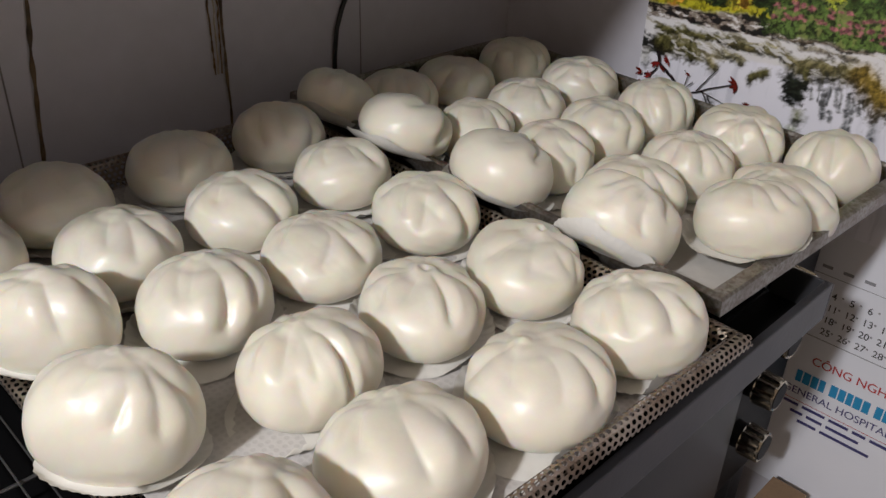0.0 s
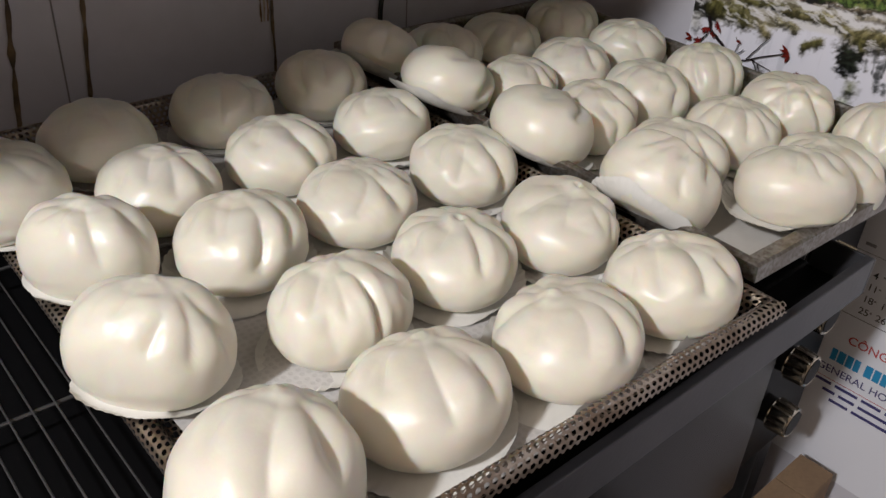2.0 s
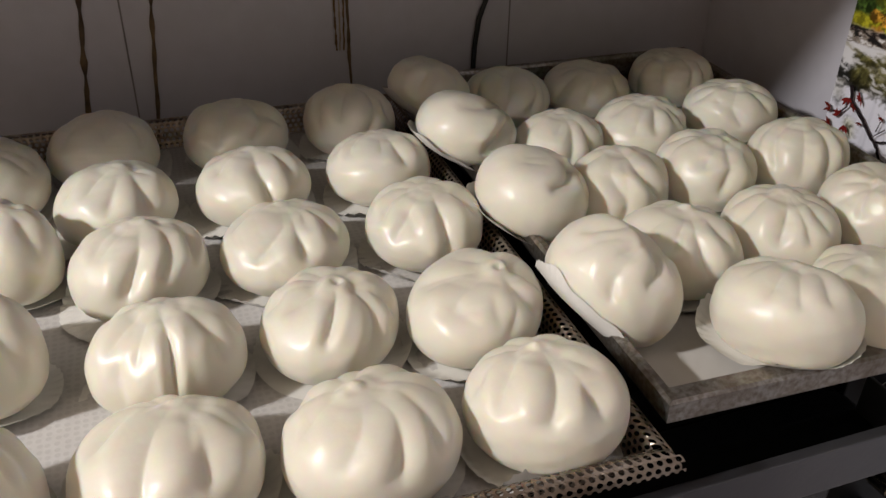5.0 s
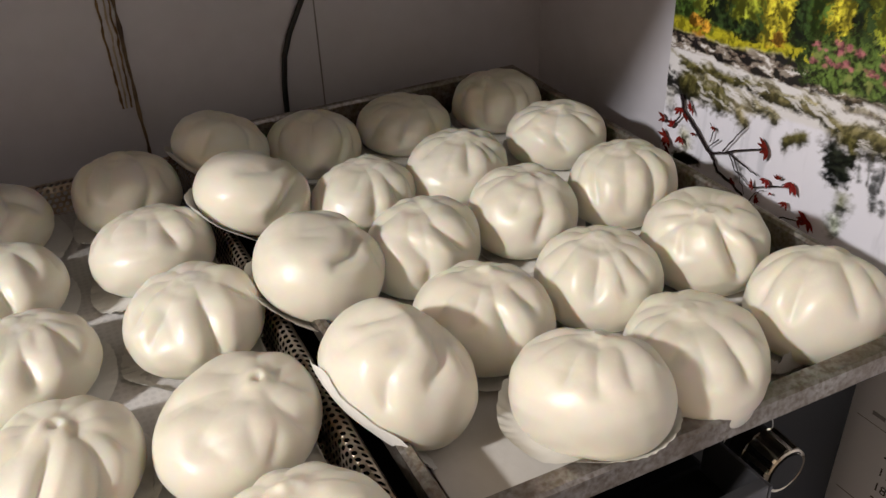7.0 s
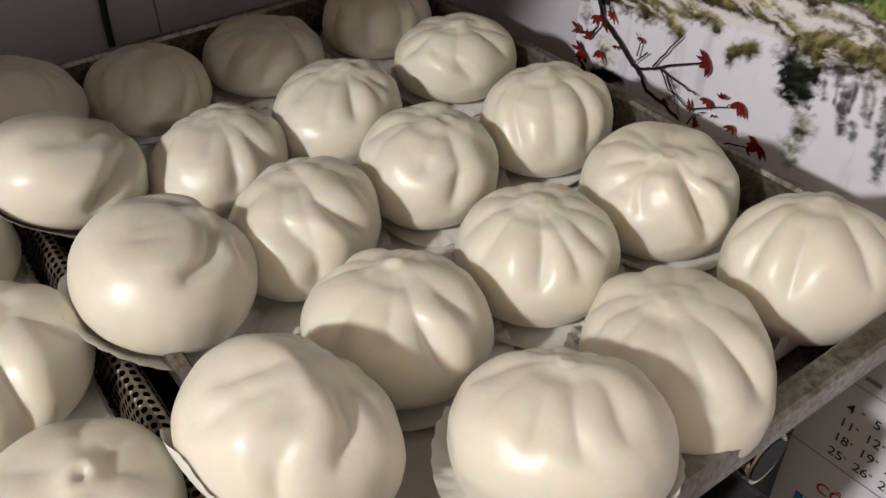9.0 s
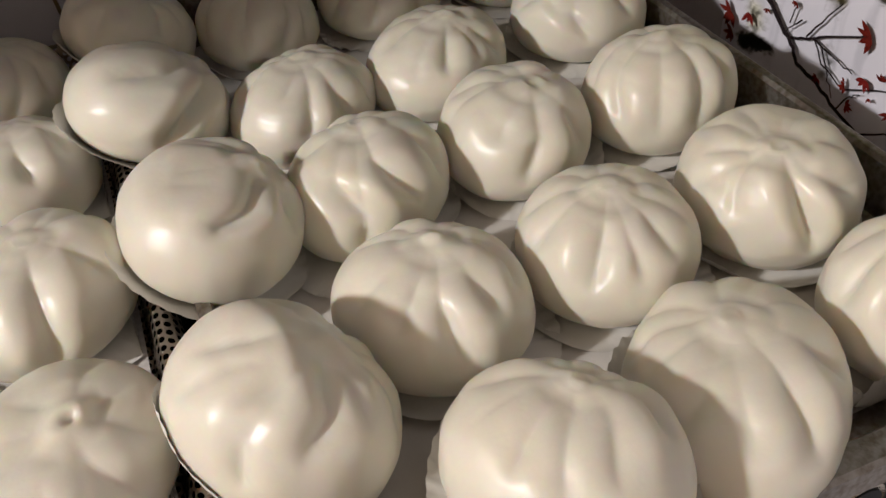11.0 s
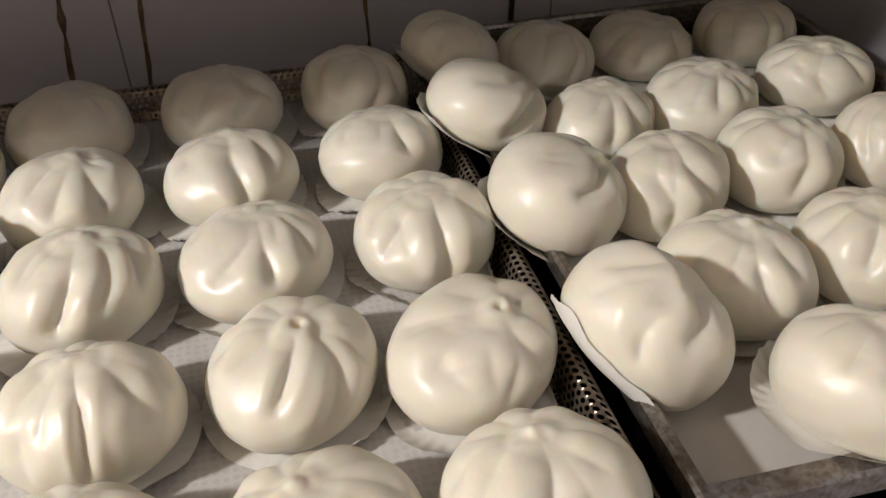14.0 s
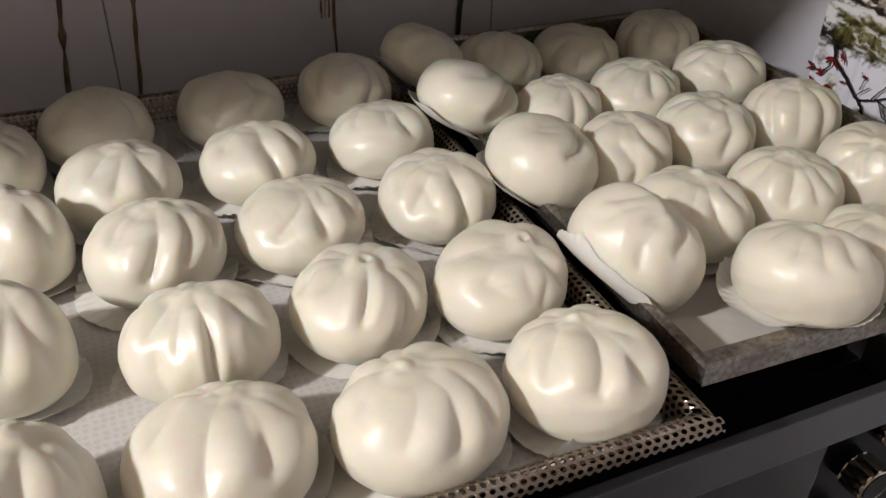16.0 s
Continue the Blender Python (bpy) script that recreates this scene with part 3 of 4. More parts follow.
steel_tray = empty("steel_tray", 0.2, 0.3, 0)
steel_tray.location = (0, 0, 0)
H = 0.042
side = [(0.0, 0.0), (0.006, 0.004), (0.010, H - 0.003), (0.012, H), (0.017, H + 0.001), (0.020, H - 0.001), (0.0205, H - 0.010), (0.0195, H - 0.0105), (0.0185, H - 0.002), (0.0115, H - 0.003)]
front = [(0.0, 0.0), (0.005, 0.004), (0.013, H - 0.006), (0.015, H - 0.003), (0.027, H - 0.0045), (0.0295, H - 0.0065), (0.0305, H - 0.028), (0.0293, H - 0.0285), (0.0283, H - 0.008), (0.0145, H - 0.008)]
TX0, TX1, TY0, TY1 = 0.020, 0.409, 0.0205, 0.602
vs, fs = loop_profile(TX0, TX1, TY0, TY1, (front, side, side, side))
# the front edge runs a little askew
vs = [(x, y - 0.031 * x if y < TY0 + 0.002 else y, z) for x, y, z in vs]
raw("base", *cut(vs, fs[-1:]), STEEL, steel_tray)
per = (len(fs) - 1) // 4
for k, side_name in enumerate(("front_wall", "right_wall", "back_wall", "left_wall")):
    raw(side_name, *cut(vs, fs[k * per:(k + 1) * per]), STEEL, steel_tray)
# rust and baked-on spots along the front lip
rs = random.Random(12)
sv, sf = [], []
for k in range(90):
    x = rs.uniform(0.0, 0.05) if k < 18 else rs.uniform(0.0, 0.42)
    y = TY0 - rs.choice((rs.uniform(0.0148, 0.018), rs.uniform(0.0148, 0.0265)))
    z = bed(y) + H - 0.003 - 0.0015 * (TY0 - y - 0.015) / 0.012 + 0.00025
    rx, ry = rs.uniform(0.0006, 0.0035), rs.uniform(0.0004, 0.0012)
    b0 = len(sv)
    for q in range(9):
        g = rs.uniform(0.6, 1.3)
        sv.append((x + rx * g * math.cos(q * 0.698), y - 0.031 * x + ry * g * math.sin(q * 0.698), z))
    sf.append(tuple(range(b0, b0 + 9)))
raw("rust_spots", sv, sf, RUST, steel_tray, "brown baked-on rust spots")
tagged(steel_tray, "stained steel baking tray full of steamed buns", "baking tray")

perforated_tray = empty("perforated_tray", 0, 0, 0)
tagged(perforated_tray, "perforated aluminium baking tray full of steamed buns", "baking tray")
CELL, ROW = 0.0064, 0.0056


def hole_cells(length, rows, place, scallop=False):
    """A perforated sheet: square cells, each with a round hole; place(s, t) maps the sheet into space. scallop: the last row is cut through its holes."""
    vs, fs = [], []
    cols = int(length / CELL)
    cw = length / cols
    for j in range(rows):
        for i in range(cols):
            cx, cy = (i + 0.5 + (0.5 if j % 2 else 0.0)) * cw, (j + 0.5) * ROW
            if cx > length:
                cx -= length
            o = len(vs)
            for k in range(8):
                a = math.pi / 4 * k
                vs.append(place(cx + math.cos(a) * 0.335 * CELL, cy + math.sin(a) * 0.335 * CELL))
            for k in range(8):
                a = math.pi / 4 * k
                q = max(abs(math.cos(a)), abs(math.sin(a)))
                vs.append(place(cx + math.cos(a) / q * 0.5 * cw, cy + math.sin(a) / q * 0.5 * ROW))
            for k in range(8):
                if scallop and j == rows - 1 and k in (0, 1, 2, 3):
                    continue
                m2 = (k + 1) % 8
                fs.append((o + k, o + 8 + k, o + 8 + m2, o + m2))
    return vs, fs


PX0, PX1, PY0, PY1 = -0.463, -0.033, -0.022, 0.585
ARC = [(0.0, 0.0), (0.003, 0.006), (0.006, 0.022), (0.009, 0.0275), (0.014, 0.030), (0.019, 0.028), (0.022, 0.022), (0.0225, 0.012)]
ARCL = [0.0]
for a, b in zip(ARC, ARC[1:]):
    ARCL.append(ARCL[-1] + math.hypot(b[0] - a[0], b[1] - a[1]))


def on_arc(s):
    s = min(max(s, 0), ARCL[-1] - 1e-6)
    k = max(i for i in range(len(ARCL) - 1) if ARCL[i] <= s)
    f = (s - ARCL[k]) / (ARCL[k + 1] - ARCL[k])
    return ARC[k][0] + f * (ARC[k + 1][0] - ARC[k][0]), ARC[k][1] + f * (ARC[k + 1][1] - ARC[k][1])


def rim_front(s, t):
    o, u = on_arc(t)
    x = PX0 - o + s * (1 + 2 * o / (PX1 - PX0))
    y = PY0 - o - 0.001 + 0.033 * (PX1 - x)
    return (x, y, bed(y) + u)


def rim_back(s, t):
    o, u = on_arc(t)
    return (PX0 - o + s * (1 + 2 * o / (PX1 - PX0)), PY1 + o, bed(PY1 + o) + u)


def rim_right(s, t):
    o, u = on_arc(t)
    y = PY0 - o + s * (1 + 2 * o / (PY1 - PY0))
    return (PX1 + o, y, bed(y) + u)


def rim_left(s, t):
    o, u = on_arc(t)
    y = PY0 - o + s * (1 + 2 * o / (PY1 - PY0))
    return (PX0 - o, y, bed(y) + 0.4 * u)


NR = int(ARCL[-1] / ROW)
raw("front_rim", *hole_cells(PX1 - PX0, NR, rim_front, True), ALU, perforated_tray)
raw("back_rim", *hole_cells(PX1 - PX0, NR, rim_back, True), ALU, perforated_tray)
raw("right_rim", *hole_cells(PY1 - PY0, NR, rim_right, True), ALU, perforated_tray)
raw("left_rim", *hole_cells(PY1 - PY0, NR, rim_left, True), ALU, perforated_tray)
raw("tray_floor", *hole_cells(PX1 - PX0, int((PY1 - PY0) / ROW), lambda s, t: (PX0 + s, PY0 + t, bed(PY0 + t))), ALU, perforated_tray)


def sheet(name, x0, x1, y0, y1, seed, lift, label, material):
    """A thin crumpled parchment sheet lying on a tray."""
    vs, fs = [], []
    nx, ny = 60, 84
    for j in range(ny + 1):
        for i in range(nx + 1):
            x, y = x0 + (x1 - x0) * i / nx, y0 + (y1 - y0) * j / ny
            w = noise.noise(Vector((x * 14, y * 14, seed))) * 0.0016 + noise.noise(Vector((x * 50, y * 40, seed + 5))) * 0.0005
            x += noise.noise(Vector((y * 9, seed, i // nx))) * 0.004
            vs.append((x, y, bed(y) + lift + 0.0018 + w))
    for j in range(ny):
        for i in range(nx):
            a = j * (nx + 1) + i
            fs.append((a, a + 1, a + nx + 2, a + nx + 1))
    ob = raw(name, vs, fs, material, smooth=True)
    return tagged(ob, label, "parchment sheet")


sheet("parchment_sheet", PX0 + 0.006, PX1 - 0.002, PY0 + 0.002, PY1 - 0.012, 3.0, 0.002, "creased white parchment sheet lining the perforated tray", PUNCHED)
sheet("parchment_sheet", TX0 + 0.005, TX1 - 0.005, TY0 + 0.005, TY1 - 0.02, 8.0, 0.003, "creased white parchment sheet lining the steel tray", SHEET)

# ---- buns ----


def smooth_step(a, b, x):
    t = min(max((x - a) / (b - a), 0.0), 1.0)
    return t * t * (3 - 2 * t)


def oval(a, e1, e2):
    return 1 + e1 * np.cos(2 * a) + e2 * np.sin(2 * a)


def on_ball(a, t):
    return np.array((math.sin(t) * math.cos(a), math.sin(t) * math.sin(a), math.cos(t)))


NU, NV = 150, 76


def lumps(u, seed, scale):
    """Smooth random swelling over the unit ball."""
    rng = np.random.RandomState(seed)
    total = np.zeros(u.shape[:-1])
    for _ in range(7):
        total += np.sin(u @ (rng.normal(size=3) * scale) + rng.uniform(0, 6.28))
    return total / 3.7


def groove(s):
    """Cross-section of a crease: sharp in the middle, with the dough swelling on both sides."""
    return 0.78 * np.exp(-1.25 * (np.sqrt(s * s + 0.012) - 0.11)) + 0.22 * np.exp(-s * s) - 0.24 * np.exp(-((s - 2.6) / 1.3) ** 2)


def bun_mesh(r, h, e1, e2, pleats, dents, top, seed, pit=0.0, fine=1.0, foot=0.62):
    """A steamed bun: a soft dome whose dough is gathered in pleats to a small knot."""
    th = (math.pi * (np.linspace(0, 1, NV + 1)[1:-1]) ** 1.18)[:, None]
    a = (2 * math.pi * np.arange(NU) / NU)[None]
    st, ct, c = np.sin(th), np.cos(th), np.abs(np.cos(th))
    zc = 0.41 * h
    rho = np.where(ct >= 0, r * st ** 0.84, r * st ** foot) * oval(a, e1, e2)
    z = np.maximum(np.where(ct >= 0, zc + (h - zc) * c ** 0.90, zc - 1.08 * zc * c ** 0.92), 0.0) + 0 * a
    u = np.stack([st * np.cos(a), st * np.sin(a), ct + 0 * a], -1)
    rng = np.random.RandomState(seed)
    g = -0.018 - (0.014 + 0.035 * (1 - fine)) * lumps(u, seed, 2.2) - 0.010 * lumps(u, seed + 50, 6.0) - 0.0035 * lumps(u, seed + 70, 12.0)
    # direction f and distance d from the knot
    n = on_ball(radians(top[0]), top[1])
    ex = np.array((1.0, 0, 0)) - n[0] * n
    ex /= np.linalg.norm(ex)
    d = np.arccos(np.clip(u @ n, -1, 1))
    f = np.arctan2(u @ np.cross(n, ex), u @ ex)
    # pleats behind the ones that are listed, all the way round
    taken = [p[0] for p in pleats]
    ring = list(pleats)
    for k in range(10):
        fa = 36 * k + rng.uniform(-9, 9)
        if all(abs((fa - q + 180) % 360 - 180) > 24 for q in taken):
            ring.append((fa, 0.15, rng.uniform(0.7, 1.1), rng.uniform(-15, 15), 0.035, 0.13))
    for fa, start, end, twist, depth, width in ring:
        depth *= fine ** 0.5 * (1.9 if depth < 0.06 else 1.45)
        mid = start + 0.65 * (end - start)
        away = (f - np.radians(fa + max(-35, min(35, twist)) * (np.clip(d, start, end) - mid)) + math.pi) % (2 * math.pi) - math.pi
        s = np.abs(away) * np.sin(np.minimum(d, 1.57)) / width
        lead = np.clip((d - 0.07) / 0.14, 0, 1) * (0.38 + 0.62 * np.clip((d - start + 0.10) / 0.30, 0, 1))
        fall = 1 - np.clip((d - end + 0.18) / 0.42, 0, 1)
        g += depth * lead * fall * fall * (3 - 2 * fall) * groove(s)
    for a0, t0, a1, t1, depth, width in dents:
        p, q = on_ball(radians(a0), t0), on_ball(radians(a1), t1)
        along = np.clip(((u - p) @ (q - p)) / max((q - p) @ (q - p), 1e-6), 0, 1)
        s = np.linalg.norm(u - p - along[..., None] * (q - p), axis=-1) / width
        g += 1.15 * depth * (0.5 + 0.5 * np.sin(math.pi * (0.1 + 0.8 * along))) * groove(s)
    lump = lumps(u, seed + 9, 13.0)
    knot = fine * ((0.020 + 0.030 * lump) * np.exp(-(d / 0.15) ** 2) - 0.014 * np.exp(-((d - 0.27) / 0.08) ** 2))
    knot += pit * (0.35 * np.exp(-((d - 0.11) / 0.05) ** 2) - 1.3 * np.exp(-(d / 0.05) ** 2))
    s = 1 - g
    zz = zc + (z - zc) * np.where(ct > 0, 1 - g * (0.75 + 0.25 * st), 1.0) + h * knot
    vs = np.stack([rho * s * np.cos(a), rho * s * np.sin(a), np.maximum(zz, 0.0)], -1).reshape(-1, 3)
    vs = [tuple(v) for v in vs.tolist()]
    last = len(vs)
    vs.append((0.0, 0.0, float(np.mean(zz[0]))))
    vs.append((0.0, 0.0, 0.0))
    fs = []
    for j in range(NV - 2):
        for i in range(NU):
            q = (i + 1) % NU
            fs.append((j * NU + i, (j + 1) * NU + i, (j + 1) * NU + q, j * NU + q))
    for i in range(NU):
        q = (i + 1) % NU
        fs.append((last, i, q))
        fs.append((last + 1, (NV - 2) * NU + q, (NV - 2) * NU + i))
    return vs, fs


def side_radius(r, h, z, a, e1, e2):
    """Radius of a bun of height h at height z in its lower half."""
    zc = 0.41 * h
    c = min(1.0, max(0.0, (zc - z) / (1.08 * zc)) ** (1 / 0.92))
    return r * math.sqrt(max(0.0, 1 - c * c)) ** 0.62 * float(oval(a, e1, e2)) * 1.02


def liner_mesh(r, h, e1, e2, seed, turned=None, spread=1.15, shift=None):
    """A thin round paper with a fluted edge. turned: (angle, height, spread, slack) of a side that clings to the bun."""
    rng = random.Random(seed)
    vs, fs = [(0, 0, 0)], []
    n, rings = 180, (0.3, 0.6, 0.76, 0.82, 0.87, 0.92, 0.96, 1.0)
    a1, a2, a3 = (rng.uniform(0, 6.3) for _ in range(3))
    ox, oy = shift or (rng.uniform(-0.0045, 0.0045), rng.uniform(-0.0045, 0.0045))
    for q in rings:
        for i in range(n):
            a = 2 * math.pi * i / n
            edge = max(0.0, (q - 0.76) / 0.24)
            flute = math.sin(40 * a + 2 * math.sin(3 * a + a2)) * (0.7 + 0.5 * math.sin(2 * a + a1))
            rr = r * spread * q * float(oval(a, e1 * 0.85, e2 * 0.85)) * (1 + 0.030 * edge * math.sin(2 * a + a1) + 0.020 * edge * math.sin(3 * a + a2) + 0.005 * edge * flute)
            z = 0.0004 + edge ** 2 * r * max(0.0, 0.09 + 0.10 * math.sin(2 * a + a3) + 0.06 * math.sin(5 * a + a1)) + edge * 0.0011 * flute
            cx, cy = ox, oy
            if turned:
                da = (a - radians(turned[0]) + math.pi) % (2 * math.pi) - math.pi
                w = math.exp(-(da / turned[2]) ** 4)
                ht = turned[1] * (1 + 0.18 * math.sin(4 * a + a1) + 0.08 * math.sin(9 * a + a2))
                rt = side_radius(r, h, ht * edge, a, e1, e2) + 0.0003 + turned[3] * edge + edge * 0.0004 * (1 + flute) if edge > 0 else side_radius(r, h, 0, a, e1, e2) * q / 0.76
                rr, z = rr * (1 - w) + rt * w, z * (1 - w) + (0.0004 + ht * edge) * w
                cx, cy = ox * (1 - w), oy * (1 - w)
            vs.append((rr * math.cos(a) + cx * q, rr * math.sin(a) + cy * q, max(z, 0.0003)))
    for i in range(n):
        q = (i + 1) % n
        fs.append((0, 1 + i, 1 + q))
        for k in range(len(rings) - 1):
            fs.append((1 + k * n + i, 1 + (k + 1) * n + i, 1 + (k + 1) * n + q, 1 + k * n + q))
    return vs, fs


# x, y, radius, height, oval along x and along the diagonal, lean about x, lean about y, lift, direction and distance of the gathered top from the middle
BUNS = {
    "A1": (-0.091, 0.518, 0.0527, 0.0703, -0.021, -0.011, 0.0, -0.0, 0.0000, 86, 0.05),
    "B1": (-0.219, 0.519, 0.0555, 0.0652, 0.006, 0.021, 0.1, 0.0, 0.0000, 62, 0.19),
    "C1": (-0.356, 0.518, 0.0552, 0.0661, -0.014, 0.001, 0.1, 0.0, 0.0000, 0, 0.05),
    "A2": (-0.089, 0.403, 0.0542, 0.0615, 0.012, 0.041, 0.8, 0.6, 0.0000, 76, 0.22),
    "B2": (-0.219, 0.400, 0.0563, 0.0608, -0.012, 0.032, 0.7, -0.5, 0.0000, 84, 0.26),
    "C2": (-0.348, 0.399, 0.0567, 0.0634, -0.035, 0.014, 0.8, -0.8, 0.0000, 52, 0.22),
    "D2": (-0.473, 0.470, 0.0674, 0.0707, -0.054, -0.045, 0.8, 0.0, 0.0000, 0, 0.05),
    "A3": (-0.079, 0.281, 0.0554, 0.0628, -0.011, 0.017, 3.1, -1.7, 0.0000, 50, 0.08),
    "B3": (-0.209, 0.284, 0.0567, 0.0579, -0.014, 0.035, 1.7, -1.8, 0.0000, 80, 0.33),
    "C3": (-0.332, 0.278, 0.0552, 0.0675, 0.009, 0.023, 1.1, -1.2, 0.0000, 66, 0.19),
    "D3": (-0.440, 0.326, 0.0477, 0.0786, -0.044, -0.148, -0.7, 0.1, 0.0000, 14, 0.08),
    "A4": (-0.081, 0.147, 0.0579, 0.0614, -0.010, 0.084, 1.2, -1.9, 0.0000, -4, 0.26),
    "B4": (-0.197, 0.162, 0.0556, 0.0591, -0.023, 0.055, 1.2, -1.2, 0.0000, 32, 0.12),
    "C4": (-0.318, 0.153, 0.0515, 0.0693, 0.083, -0.009, 0.5, -3.1, 0.0000, 92, 0.19),
    "D4": (-0.452, 0.189, 0.0497, 0.0837, -0.018, -0.152, -0.4, 0.0, 0.0000, 36, 0.19),
    "A5": (-0.077, 0.024, 0.0551, 0.0672, 0.021, -0.008, 0.3, -1.8, 0.0000, 90, 0.29),
    "B5": (-0.200, 0.029, 0.0568, 0.0635, 0.042, 0.025, 0.5, -1.4, 0.0000, 108, 0.26),
    "C5": (-0.327, 0.043, 0.0564, 0.0652, 0.044, -0.006, -0.2, -0.7, 0.0000, 64, 0.4),
    "D5": (-0.454, 0.033, 0.0564, 0.0912, 0.021, 0.034, 0.3, -0.5, 0.0000, 38, 0.47),
    "R11": (0.001, 0.541, 0.0499, 0.0663, 0.025, 0.037, -0.8, 28.0, 0.0206, -162, 0.19),
    "R12": (0.116, 0.538, 0.0508, 0.0633, -0.020, -0.041, 0.1, 0.4, 0.0000, 32, 0.05),
    "R13": (0.228, 0.541, 0.0541, 0.0576, -0.011, -0.018, -0.2, 0.0, 0.0000, -36, 0.22),
    "R14": (0.354, 0.539, 0.0531, 0.0651, 0.008, -0.006, -0.1, 0.1, 0.0000, -160, 0.29),
    "R21": (0.001, 0.411, 0.0548, 0.0651, 0.004, 0.023, 0.0, 21.9, 0.0266, 20, 0.5),
    "R22": (0.115, 0.395, 0.0529, 0.0635, 0.027, 0.107, 0.8, -0.3, 0.0000, 70, 0.19),
    "R23": (0.227, 0.408, 0.0571, 0.0621, 0.012, 0.092, 1.4, -0.7, 0.0000, 8, 0.15),
    "R24": (0.363, 0.422, 0.0542, 0.0635, 0.028, -0.006, 0.1, 0.4, 0.0000, -106, 0.08),
    "R31": (0.016, 0.274, 0.0555, 0.0685, -0.042, 0.013, 5.2, 16.0, 0.0195, 12, 0.43),
    "R32": (0.124, 0.280, 0.0532, 0.0715, 0.030, 0.099, 0.1, -0.2, 0.0000, 82, 0.22),
    "R33": (0.235, 0.292, 0.0546, 0.0694, -0.020, 0.053, 1.4, -0.3, 0.0000, -36, 0.15),
    "R34": (0.348, 0.285, 0.0532, 0.0731, 0.064, 0.029, 0.3, -0.0, 0.0000, 124, 0.05),
    "R41": (0.002, 0.117, 0.0539, 0.0796, -0.010, -0.066, -1.3, 42.2, 0.0209, -152, 0.08),
    "R42": (0.120, 0.165, 0.0541, 0.0680, -0.008, -0.033, 0.4, -0.7, 0.0000, 52, 0.19),
    "R43": (0.229, 0.165, 0.0530, 0.0697, -0.011, 0.012, 0.6, 0.3, 0.0000, 78, 0.05),
    "R44": (0.341, 0.161, 0.0546, 0.0760, -0.023, 0.012, 0.6, 0.0, 0.0000, -134, 0.26),
    "R52": (0.126, 0.033, 0.0500, 0.0640, -0.021, -0.085, -2.6, -0.6, 0.0255, 38, 0.33),
    "R53": (0.228, 0.048, 0.0602, 0.0647, -0.006, 0.120, 2.8, 0.5, 0.0017, 84, 0.22),
    "R54": (0.351, 0.046, 0.0519, 0.0794, 0.024, -0.017, -0.5, 0.4, 0.0000, 42, 0.22),
}
